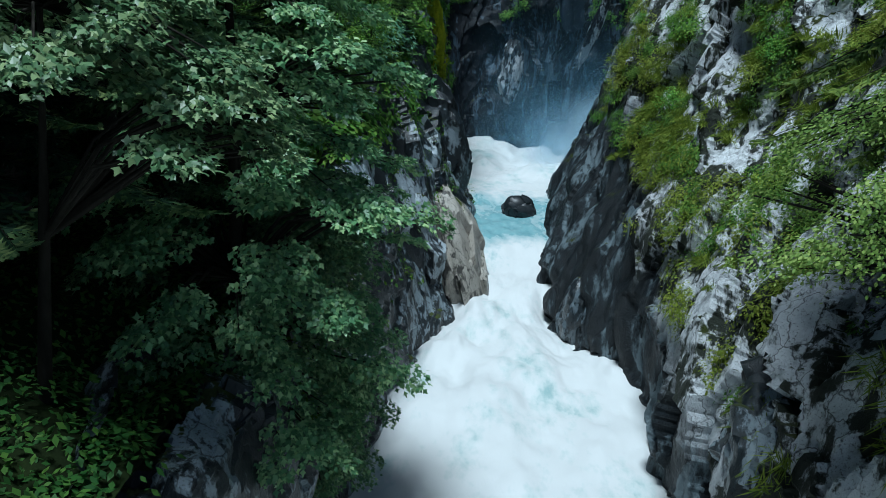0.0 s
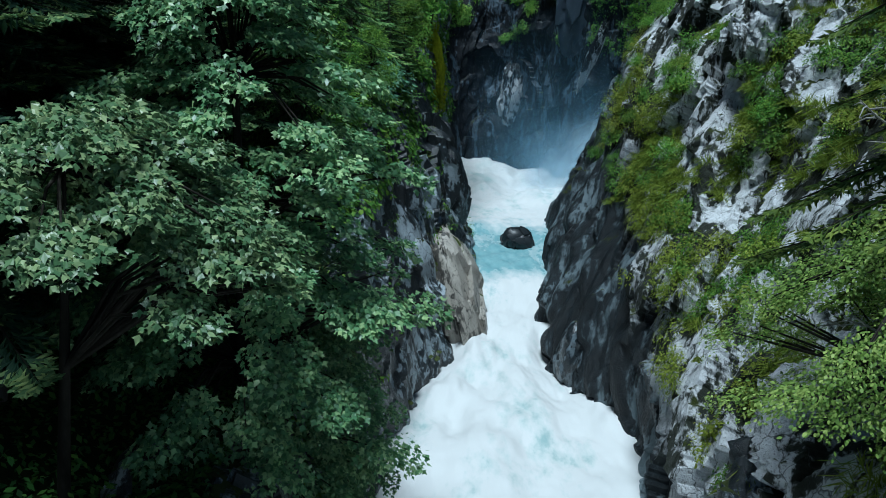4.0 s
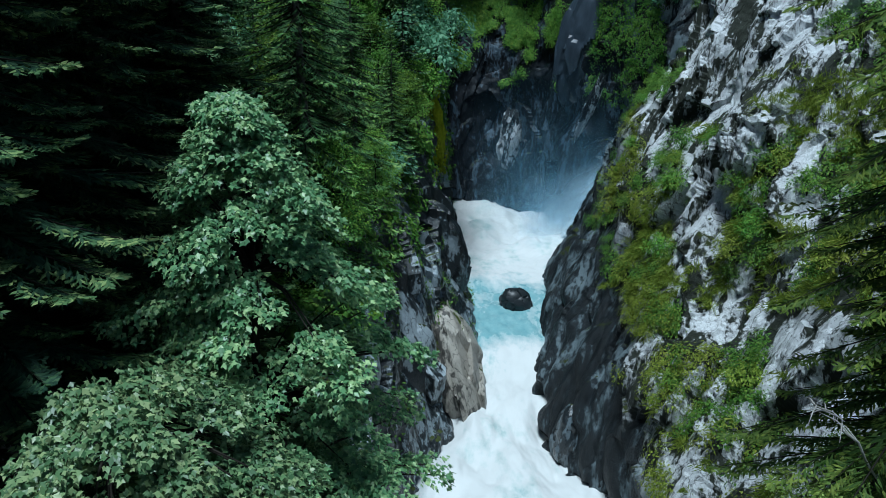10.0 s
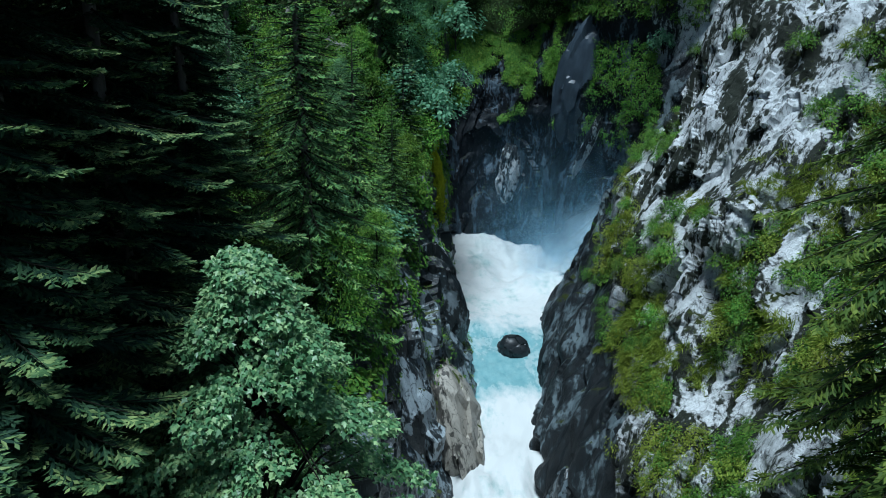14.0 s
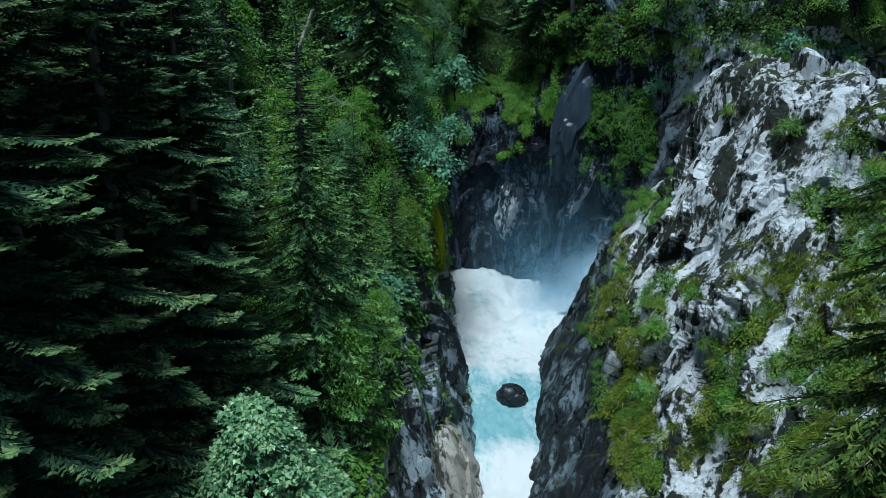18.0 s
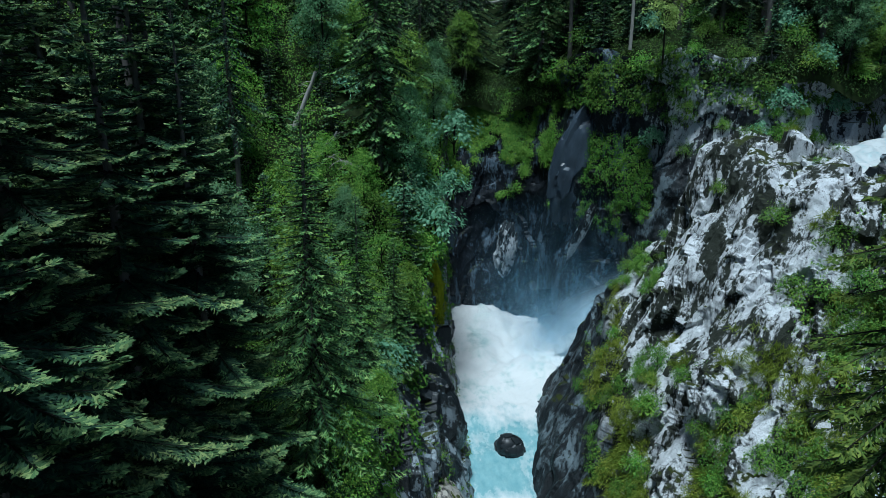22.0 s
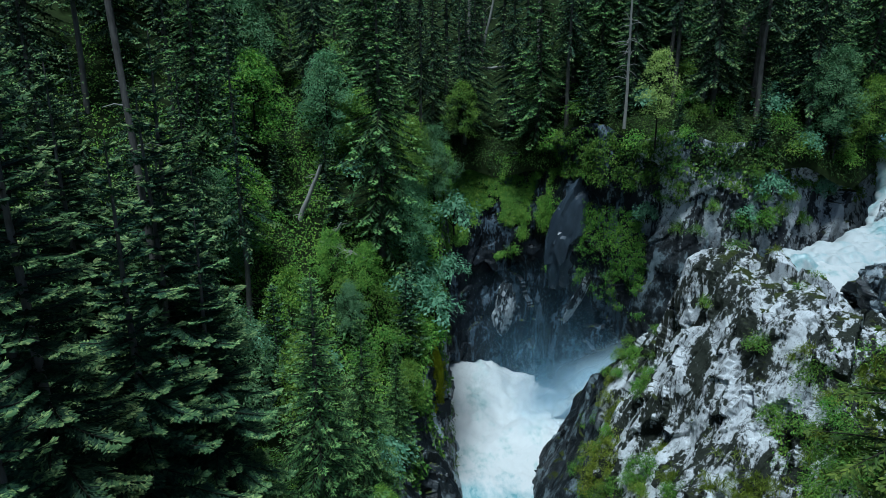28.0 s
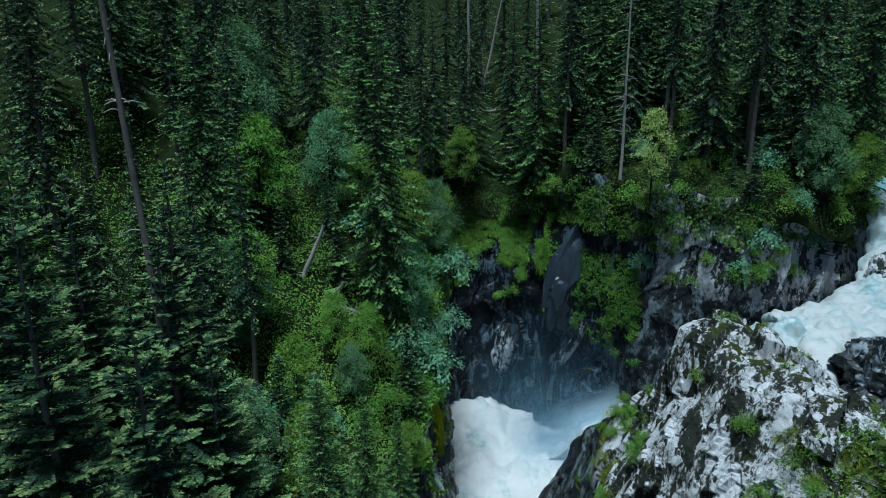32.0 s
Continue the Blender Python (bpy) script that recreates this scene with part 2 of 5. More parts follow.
    return m


def leaf_material(name, dark, light, bright, gloss=0.55, through_light=0.25):
    m, nt, bsdf = nodes_of(name)
    geo = nt.nodes.new("ShaderNodeNewGeometry")
    oi = nt.nodes.new("ShaderNodeObjectInfo")
    big = noise_of(nt, 0.35, 3, 0.6)
    v = maths(nt, "ADD", maths(nt, "MULTIPLY", geo.outputs["Random Per Island"], 0.5), maths(nt, "MULTIPLY", big, 0.6))
    col = ramp(nt, v, [(0.15, dark), (0.55, light), (0.9, bright)])
    tint = nt.nodes.new("ShaderNodeHueSaturation")
    nt.links.new(col, tint.inputs["Color"])
    nt.links.new(maths(nt, "MULTIPLY_ADD", oi.outputs["Random"], 0.024, 0.488), tint.inputs["Hue"])
    nt.links.new(maths(nt, "MULTIPLY_ADD", oi.outputs["Random"], 0.4, 0.8), tint.inputs["Value"])
    nt.links.new(tint.outputs[0], bsdf.inputs["Base Color"])
    bsdf.inputs["Roughness"].default_value = gloss
    bsdf.inputs["Specular IOR Level"].default_value = 0.4 if gloss < 0.4 else 0.14
    tr = nt.nodes.new("ShaderNodeBsdfTranslucent")
    nt.links.new(tint.outputs[0], tr.inputs["Color"])
    mx = nt.nodes.new("ShaderNodeMixShader")
    mx.inputs[0].default_value = through_light
    nt.links.new(bsdf.outputs[0], mx.inputs[1])
    nt.links.new(tr.outputs[0], mx.inputs[2])
    nt.links.new(mx.outputs[0], nt.nodes["Material Output"].inputs["Surface"])
    return m


def plain_material(name, a, b, scale, rough, stretch=None, bump_d=0.02):
    m, nt, bsdf = nodes_of(name)
    n = noise_of(nt, scale, 6, 0.65, stretch)
    n2 = noise_of(nt, scale * 0.17, 3)
    v = maths(nt, "ADD", maths(nt, "MULTIPLY", n, 0.65), maths(nt, "MULTIPLY", n2, 0.35))
    nt.links.new(ramp(nt, v, [(0.3, a), (0.7, b)]), bsdf.inputs["Base Color"])
    bsdf.inputs["Roughness"].default_value = rough
    bsdf.inputs["Specular IOR Level"].default_value = 0.5 if rough < 0.5 else 0.08
    bp = add(nt, "Bump", Strength=0.7, Distance=bump_d)
    nt.links.new(n, bp.inputs["Height"])
    nt.links.new(bp.outputs[0], bsdf.inputs["Normal"])
    return m


def water_material(name, pool_a, pool_b, calm=0.08, white=1.0):
    """White water, with clear turquoise water between pool_a and pool_b metres along the gorge."""
    m, nt, bsdf = nodes_of(name)
    tc = nt.nodes.new("ShaderNodeTexCoord")
    sep = nt.nodes.new("ShaderNodeSeparateXYZ")
    nt.links.new(tc.outputs["Object"], sep.inputs[0])
    y = sep.outputs["Y"]
    n1 = noise_of(nt, 0.28, 6, 0.6, (1.0, 0.6, 1.0))
    n2 = noise_of(nt, 1.6, 6, 0.65, (1.0, 0.55, 1.0))
    n = maths(nt, "ADD", maths(nt, "MULTIPLY", n1, 0.7), maths(nt, "MULTIPLY", n2, 0.3))
    a = nt.nodes.new("ShaderNodeMapRange")
    a.interpolation_type = "SMOOTHSTEP"
    a.inputs[1].default_value, a.inputs[2].default_value = pool_a - 5, pool_a + 4
    nt.links.new(y, a.inputs[0])
    b = nt.nodes.new("ShaderNodeMapRange")
    b.interpolation_type = "SMOOTHSTEP"
    b.inputs[1].default_value, b.inputs[2].default_value = pool_b + 5, pool_b - 5
    nt.links.new(y, b.inputs[0])
    pool = maths(nt, "MULTIPLY", a.outputs[0], b.outputs[0])
    v = maths(nt, "ADD", n, maths(nt, "MULTIPLY_ADD", pool, -0.34, calm))
    clear = ramp(nt, v, [(0.26, (1, 1, 1)), (0.50, (0, 0, 0))])
    foam = ramp(nt, n, [(0.34, (0.36, 0.45, 0.43)), (0.41, (0.50, 0.555, 0.54)), (0.48, (0.60, 0.61, 0.60))])
    foam = mixed(nt, 1.0 - white, foam, (0.12, 0.2, 0.21))
    deep = ramp(nt, n2, [(0.30, (0.17, 0.34, 0.37)), (0.70, (0.27, 0.44, 0.46))])
    nt.links.new(mixed(nt, clear, foam, deep), bsdf.inputs["Base Color"])
    nt.links.new(maths(nt, "MULTIPLY_ADD", clear, -0.45, 0.65), bsdf.inputs["Roughness"])
    bump = add(nt, "Bump", Strength=0.2, Distance=0.15)
    nt.links.new(n2, bump.inputs["Height"])
    nt.links.new(bump.outputs[0], bsdf.inputs["Normal"])
    return m


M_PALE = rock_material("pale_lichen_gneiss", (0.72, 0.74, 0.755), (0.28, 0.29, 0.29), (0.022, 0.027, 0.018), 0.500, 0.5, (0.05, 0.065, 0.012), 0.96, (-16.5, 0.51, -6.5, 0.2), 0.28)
M_DARK = rock_material("wet_dark_gneiss", (0.28, 0.33, 0.36), (0.038, 0.05, 0.057), (0.012, 0.017, 0.02), 0.53, 0.15, (0.06, 0.08, 0.012), 0.98, None, 0.45, 0.45)
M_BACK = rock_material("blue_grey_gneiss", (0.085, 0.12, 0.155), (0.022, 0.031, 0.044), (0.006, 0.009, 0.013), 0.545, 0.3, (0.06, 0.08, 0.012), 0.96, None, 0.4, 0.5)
M_SLATE = rock_material("grey_white_gneiss", (0.55, 0.58, 0.60), (0.17, 0.19, 0.20), (0.02, 0.024, 0.028), 0.51, 0.4, (0.05, 0.065, 0.012), 0.88, None, 0.6, 0.7)
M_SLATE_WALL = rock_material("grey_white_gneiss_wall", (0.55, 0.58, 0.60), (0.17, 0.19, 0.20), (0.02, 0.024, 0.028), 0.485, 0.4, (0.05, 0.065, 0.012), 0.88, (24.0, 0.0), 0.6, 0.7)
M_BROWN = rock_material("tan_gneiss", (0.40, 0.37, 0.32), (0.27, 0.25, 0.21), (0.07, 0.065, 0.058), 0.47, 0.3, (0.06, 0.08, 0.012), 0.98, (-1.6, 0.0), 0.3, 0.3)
M_STREAK = rock_material("lichen_streaked_wet_gneiss", (0.46, 0.52, 0.56), (0.045, 0.056, 0.063), (0.011, 0.015, 0.018), 0.515, 0.18, (0.06, 0.08, 0.012), 0.98, None, 0.45, 0.5)
M_WORN = rock_material("water_worn_gneiss", (0.12, 0.15, 0.17), (0.04, 0.05, 0.058), (0.012, 0.016, 0.019), 0.53, 0.12, (0.06, 0.08, 0.012), 0.99, None, 0.4, 0.25)
M_SLAB = plain_material("blue_black_slab_rock", (0.018, 0.027, 0.038), (0.055, 0.078, 0.105), 0.9, 0.42, (1.2, 1.0, 0.4), 0.06)
M_WET = plain_material("smooth_wet_stone", (0.008, 0.011, 0.013), (0.02, 0.025, 0.029), 1.2, 0.45, None, 0.03)
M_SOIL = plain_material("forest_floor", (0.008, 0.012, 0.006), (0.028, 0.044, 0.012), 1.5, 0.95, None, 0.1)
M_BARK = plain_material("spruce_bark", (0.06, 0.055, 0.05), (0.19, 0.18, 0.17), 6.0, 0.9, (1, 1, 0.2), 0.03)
# bark with the crown's shade put into its colour, so limbs hardly show
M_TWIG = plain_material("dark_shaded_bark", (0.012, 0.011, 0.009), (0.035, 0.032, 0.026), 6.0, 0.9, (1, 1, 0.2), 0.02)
M_DEAD = plain_material("weathered_dead_wood", (0.22, 0.21, 0.19), (0.42, 0.41, 0.38), 5.0, 0.85, (1, 1, 0.2), 0.02)
# needle green with crown shade and bluish distance haze mixed into the colour
M_SPRUCE = leaf_material("spruce_shaded_hazy_needles", (0.006, 0.019, 0.012), (0.023, 0.055, 0.030), (0.07, 0.125, 0.055), 0.6, 0.12)
# young tips, brightened further to stand for light on the outer boughs
M_TIP = leaf_material("spruce_lit_young_tips", (0.035, 0.085, 0.038), (0.105, 0.195, 0.075), (0.37, 0.47, 0.17), 0.55, 0.2)
M_OLIVE = leaf_material("olive_spruce_needles", (0.018, 0.040, 0.011), (0.042, 0.08, 0.018), (0.09, 0.14, 0.026), 0.6, 0.15)
M_OLIVE_TIP = leaf_material("olive_spruce_tips", (0.04, 0.085, 0.018), (0.10, 0.165, 0.03), (0.25, 0.33, 0.06), 0.55, 0.2)
# darker copy of the herb green: forest shade is put into the colour
M_FERN = leaf_material("shade_toned_undergrowth", (0.018, 0.055, 0.014), (0.045, 0.105, 0.022), (0.11, 0.19, 0.032), 0.5, 0.25)
M_BIRCH = leaf_material("birch_leaves", (0.16, 0.24, 0.06), (0.32, 0.42, 0.11), (0.50, 0.58, 0.17), 0.5, 0.3)
M_FRESH = leaf_material("pale_spruce_needles", (0.02, 0.06, 0.026), (0.05, 0.118, 0.042), (0.12, 0.205, 0.055), 0.6, 0.15)
M_FRESH_TIP = leaf_material("pale_spruce_tips", (0.06, 0.15, 0.05), (0.14, 0.27, 0.08), (0.32, 0.44, 0.13), 0.55, 0.2)
M_MAPLE = leaf_material("maple_leaves", (0.034, 0.10, 0.045), (0.135, 0.26, 0.11), (0.42, 0.55, 0.25), 0.38, 0.18)
M_BUSH = leaf_material("shrub_leaves", (0.04, 0.10, 0.02), (0.09, 0.19, 0.03), (0.22, 0.32, 0.05), 0.5, 0.3)
M_ALDER = leaf_material("alder_leaves", (0.06, 0.12, 0.026), (0.19, 0.29, 0.06), (0.46, 0.55, 0.16), 0.45, 0.3)
M_TEAL = leaf_material("willow_leaves", (0.08, 0.20, 0.11), (0.18, 0.37, 0.22), (0.32, 0.52, 0.32), 0.45, 0.3)
M_SAGE = leaf_material("sage_green_leaves", (0.045, 0.125, 0.055), (0.115, 0.245, 0.11), (0.25, 0.40, 0.18), 0.45, 0.25)
M_GRASS = leaf_material("cliff_grass_blades", (0.07, 0.11, 0.016), (0.19, 0.25, 0.032), (0.36, 0.40, 0.07), 0.6, 0.3)
M_HERB = leaf_material("undergrowth_leaves", (0.05, 0.14, 0.026), (0.14, 0.285, 0.045), (0.31, 0.44, 0.06), 0.5, 0.3)
M_YELLOW = leaf_material("yellow_moss_tufts", (0.16, 0.19, 0.01), (0.34, 0.37, 0.02), (0.52, 0.54, 0.03), 0.8, 0.3)
M_MOSS = plain_material("yellow_green_moss", (0.18, 0.20, 0.008), (0.46, 0.47, 0.02), 4.0, 0.95, None, 0.08)
M_WATER = water_material("white_water", 54.5, 68.5)

# ---- the gorge ----
RY = (-45, 16, 24, 30, 36, 41, 46, 51, 55, 60, 65, 73, 79)
RZ = (-11, -6.5, 0, 6, 12, 18, 24)
RX = (
    (9, 9, 9, 10, 9, 7, 5.8, 6.8, 7.5, 8.0, 8.6, 10.0, 15),
    (9.5, 9.5, 9.3, 10.6, 9.6, 7.6, 6.3, 7.4, 8.2, 8.7, 9.3, 10.6, 16),
    (11, 10.8, 10.3, 11.0, 11, 10, 9.3, 9.8, 10.2, 10.7, 11.5, 13.6, 18),
    (14, 13.5, 14, 15, 13.5, 12.9, 12.5, 12.7, 13, 13.5, 14.4, 16.5, 19.5),
    (20, 18, 19, 19.5, 17, 15.6, 15.1, 14.9, 15.2, 16, 16.3, 17.6, 20),
    (28, 25, 26, 26, 22, 18.9, 18, 16.9, 17.2, 18, 18.2, 18.4, 20.5),
    (36, 33, 33, 33, 29, 23, 20.6, 19.4, 19.4, 20, 20, 19.2, 21),
)
RRX = (45, 42, 40, 38, 34, 27.5, 24, 22.3, 20.8, 21.6, 21.5, 20, 21.5)
RTOP = (24, 24, 24, 24, 25, 26.8, 28.4, 29, 28.8, 22, 15, 8.5, 3)

LY = (-45, 20, 28, 36, 42, 47, 52, 58, 66, 76, 86, 94)
LZ = (-11, -6.5, -3, 0, 3, 7, 11)
LX = (
    (-7, -5, -4.2, -2.5, -0.8, 1.6, 2.6, 3.0, 1.7, 1.0, 0.8, 0.6),
    (-6.5, -4.6, -3.8, -2.0, -0.2, 1.8, 2.8, 3.3, 2.0, 1.4, 1.2, 1.0),
    (-6.2, -4.6, -3.8, -2.5, -1.5, 0.8, 2.0, 2.6, 1.4, 0.8, 0.8, 0.8),
    (-6.2, -4.8, -4.0, -3.0, -2.9, -0.8, 0.9, 1.5, 0.8, 0.3, 0.5, 0.6),
    (-6.4, -5.2, -4.3, -3.5, -3.4, -1.5, -0.2, 0.5, 0.2, 0.0, 0.3, 0.5),
    (-7, -6, -5, -4.5, -4.2, -3.0, -2.0, -0.6, -0.4, -0.4, 0.0, 0.3),
    (-9, -8, -7, -6.5, -6, -5, -4, -2.5, -1.0, -0.8, -0.3, 0.0),
)
LRX = (-8, -7.5, -7, -7, -6.8, -6.2, -5.0, -3.8, -1.6, -1.0, -0.4, 0.2)
LRZ = (2, 3.5, 6, 9, 10.5, 11, 11.5, 13.5, 17.5, 25, 29, 31)

BX = (-1, 3, 9, 14, 18, 22, 26, 30, 34, 40, 46, 52, 58, 66)
BY = (92, 97, 98, 95, 90, 85, 79.5, 76, 74, 72.5, 73, 78, 86, 92)
BR = (29.5, 31, 30, 32.2, 34, 36.2, 34.8, 36.4, 35.2, 35.8, 33.6, 34, 35, 36)

# the river's level along the gorge, and the shore on either side
WY = (-60, 30, 38, 43, 47, 52, 57, 63, 75, 85, 94)
WZ = (-8.6, -6.7, -6.4, -6.1, -5.5, -4.6, -3.8, -3.4, -3.1, -2.5, -1.7)
SHORE_RY = (20, 26.5, 32, 34, 37, 39, 41.3, 44, 46, 49, 53.2, 58.5, 64, 71, 78, 84)
SHORE_RX = (9.3, 9.6, 10.9, 10.4, 9.5, 7.9, 7.7, 8.3, 6.6, 6.6, 7.7, 9.1, 9.8, 9.9, 11.3, 12.6)
SHORE_LY = (20, 26.5, 32, 37, 41.2, 43, 46, 49, 55, 61.6, 69.5, 79, 90)
SHORE_LX = (-5.2, -4.0, -2.9, -1.9, -0.7, 0.6, 2.0, 2.8, 3.2, 3.1, 2.7, 2.3, 2.0)


def left_land(x, y):
    """Height of the left bank's slope."""
    return hermite(LY, LRZ, y) + 0.62 * np.maximum(hermite(LY, LRX, y) - x, 0)


def back_land(x, y):
    """Height of the wooded shelf behind the plunge pool."""
    return hermite(BX, BR, x) + 0.33 * np.maximum(y - hermite(BX, BY, x), 0)


def rock_relief(g, big, mid, small, salt, step=1.0, polish=None):
    """Displaces a grid of points along its normals into broken, slabby rock; polish (0..1) marks what the water has worn smooth."""
    n = grid_normals(g)
    p = g.reshape(-1, 3)
    tilted = p @ np.array(Euler((radians(14), radians(-24), radians(10))).to_matrix()).T
    warp = np.stack([fbm(p / 3.5, 2, salt + 5), fbm(p / 3.5, 2, salt + 6), fbm(p / 3.5, 2, salt + 7)], 1)
    d = big * fbm(p / 9.0, 3, salt)
    d = d + mid * 2.0 * facets(tilted / np.array([2.2, 2.3, 5.2]) / step + 0.12 * warp, salt + 11, 0.75)
    d = d + mid * 0.6 * facets(tilted / np.array([1.0, 1.05, 2.4]) / step + 0.2 * warp, salt + 23, 0.9)
    d = d + 1.8 * small * fbm(p / 0.8, 4, salt + 31, 0.6)
    if polish is not None:
        w = polish.reshape(-1)
        worn = 0.34 * fbm(tilted / np.array([2.2, 2.2, 3.6]), 2, salt + 43) + 0.36 * facets(tilted / np.array([3.0, 3.2, 5.0]) + 0.25 * warp, salt + 47, 0.8) + 0.05 * fbm(p / 0.8, 3, salt + 49)
        worn = worn + 0.75 * (0.45 - np.abs(fbm(tilted / np.array([1.9, 1.9, 6.5]) + 0.2 * warp, 2, salt + 59)))
        d = d * (1 - w) + worn * w
    return g + n * d.reshape(g.shape[:2])[..., None]


def loft(levels_x, levels_z, ys, rows, cols, far=0):
    """A grid through level lines: x and z of each level along ys; rows along y, cols up the profile; the last far levels get few cols."""
    q = np.concatenate([np.linspace(ys[0], 10, 50)[:-1], np.linspace(10, ys[-1], rows - 49)])
    X = np.stack([hermite(ys, lx, q) for lx in levels_x], 1)
    Z = np.stack([hermite(ys, lz, q) for lz in levels_z], 1)
    k = np.arange(X.shape[1])
    run = np.hypot(np.diff(X, axis=1), np.diff(Z, axis=1)).mean(0)
    if far:
        run[-far:] *= 0.15
    seg = np.concatenate([[0], np.cumsum(run)])
    s = np.interp(np.linspace(0, seg[-1], cols), seg, k)
    gx = np.stack([hermite(k, X[i], s) for i in range(rows)])
    gz = np.stack([hermite(k, Z[i], s) for i in range(rows)])
    return np.stack([gx, np.repeat(q[:, None], cols, 1), gz], -1)


def flat(v, ys):
    return [v] * len(ys)


def above(p, rng, count, least, box=None, mask=None):
    """Picks points of a displaced grid that face up enough for plants to root."""
    n = grid_normals(p)
    n = n * np.sign(n[..., 2:3] + 1e-6)
    q, nn = p[2:-2, 2:-2].reshape(-1, 3), n[2:-2, 2:-2].reshape(-1, 3)
    ok = nn[:, 2] > least
    if box:
        ok &= np.all((q >= np.array(box[0])) & (q <= np.array(box[1])), axis=1)
    if mask is not None:
        ok &= mask(q)
    idx = np.nonzero(ok)[0]
    pick = rng.choice(idx, min(count, len(idx)), replace=False) if len(idx) else idx
    return q[pick], nn[pick]


# right bank: the rock massif with its knob
r_levels_x = list(RX) + [list(RRX), [a + 3.0 for a in RRX], [a + 6.8 for a in RRX], [a + 8.2 for a in RRX], [max(37, a + 13) for a in RRX], flat(85, RY)]
r_levels_z = [[min(z, t - 0.5 * (7 - i)) for t in RTOP] for i, z in enumerate(RZ)] + [list(RTOP), [t + 0.7 for t in RTOP], [t - 1.2 for t in RTOP], [min(t - 2.6, 24.6) for t in RTOP], [25.2] * 9 + [24.6, 19, 10, 4], flat(26, RY)]
right_grid = loft(r_levels_x, r_levels_z, RY, 560, 400, 2)
right_grid[..., 0] += 0.9 * smooth01(12, 18, right_grid[..., 2]) * smooth01(38, 46, right_grid[..., 1])
# the waterline that the torrent has cut into the right wall, and an arched hollow at its foot
gx_, gy_, gz_ = right_grid[..., 0], right_grid[..., 1], right_grid[..., 2]
low = smooth01(2.5, -3.5, gz_ - np.interp(gy_, WY, WZ))
gx_ += low * (hermite(SHORE_RY, SHORE_RX, gy_) - hermite(RY, RX[1], gy_)) * smooth01(22, 26, gy_) * smooth01(84, 78, gy_)
worn_r = smooth01(1.5, -2.0, gz_ - (-17.5 + 0.50 * gy_))
right_grid = rock_relief(right_grid, 0.6, 0.62, 0.05, 3, 1.2, worn_r)
right_grid[..., 0] += 2.6 * np.exp(-((gy_ - 46.0) / 1.05) ** 4 - ((gz_ + 5.2) / 1.1) ** 4)
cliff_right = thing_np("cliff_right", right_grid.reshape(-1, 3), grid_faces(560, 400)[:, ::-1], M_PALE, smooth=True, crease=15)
tagged(cliff_right, "pale lichen-streaked gneiss cliff beside the gorge", "cliff", kind="structure")

# left bank: a rock wall below, a wooded slope above
l_levels_x = list(LX) + [list(LRX)]
l_levels_z = [[min(z, r - 0.4 * (7 - i)) for r in LRZ] for i, z in enumerate(LZ)] + [list(LRZ)]
left_grid = loft(l_levels_x, l_levels_z, LY, 560, 180)
lx_, ly_, lz_ = left_grid[..., 0], left_grid[..., 1], left_grid[..., 2]
low = smooth01(4.0, -2.5, lz_ - np.interp(ly_, WY, WZ))
lx_ += low * (hermite(SHORE_LY, SHORE_LX, ly_) - hermite(LY, LX[1], ly_)) * smooth01(18, 22, ly_)
worn_l = 0.75 * smooth01(5.0, -1.0, lz_)
left_grid = rock_relief(left_grid, 0.4, 0.55, 0.05, 41, 1.2, worn_l)
cliff_left = thing_np("cliff_left", left_grid.reshape(-1, 3), grid_faces(560, 180), M_DARK, smooth=True, crease=15)
tagged(cliff_left, "wet dark rock wall of the gorge", "cliff", kind="structure")
sy, sv = np.linspace(-45, 125, 220), np.linspace(0, 1, 90) ** 1.6
bx = hermite(LY, LRX, sy)[:, None] + 0.8 - 75 * sv[None]
byy = np.repeat(sy[:, None], 90, 1)
bank_grid = np.stack([bx, byy, left_land(bx, byy) - 0.35 + 0.12 * np.maximum(byy - 94, 0)], -1)
bank_grid[..., 2] += 0.6 * fbm(bank_grid.reshape(-1, 3) / 4, 4, 61).reshape(bank_grid.shape[:2])
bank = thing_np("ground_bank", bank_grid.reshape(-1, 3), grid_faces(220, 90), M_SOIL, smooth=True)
tagged(bank, "steep dark forest floor above the gorge", "ground", kind="structure")

# back wall of the plunge pool and the wooded shelf above it
bq = np.linspace(BX[0], BX[-1], 460)
by, br = hermite(BX, BY, bq), hermite(BX, BR, bq)
rise = np.linspace(0, 1, 190)
back_grid = np.stack([
    bq[:, None] + 0 * rise[None] - 2.0 * rise[None] * smooth01(12, 24, bq)[:, None],
    by[:, None] + 5.0 * (rise ** 1.5)[None],
    -6 + (br[:, None] + 6) * rise[None]], -1)
back_grid = rock_relief(back_grid, 1.0, 0.55, 0.05, 71, 2.6)
# one wall in two colours: much darker up to x 25.5, paler beyond
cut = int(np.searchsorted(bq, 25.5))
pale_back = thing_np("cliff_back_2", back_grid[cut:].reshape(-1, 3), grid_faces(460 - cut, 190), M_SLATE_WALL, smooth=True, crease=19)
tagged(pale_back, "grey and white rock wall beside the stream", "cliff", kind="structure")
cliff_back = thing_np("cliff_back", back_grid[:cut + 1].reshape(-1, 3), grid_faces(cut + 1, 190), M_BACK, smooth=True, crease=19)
tagged(cliff_back, "dark rock wall behind the plunge pool", "cliff", kind="structure")
sx, sv = np.linspace(-30, 90, 160), np.linspace(0, 1, 70) ** 1.5
shx = np.repeat(sx[:, None], 70, 1)
shy = hermite(BX, BY, sx)[:, None] + 3.6 + 75 * sv[None]
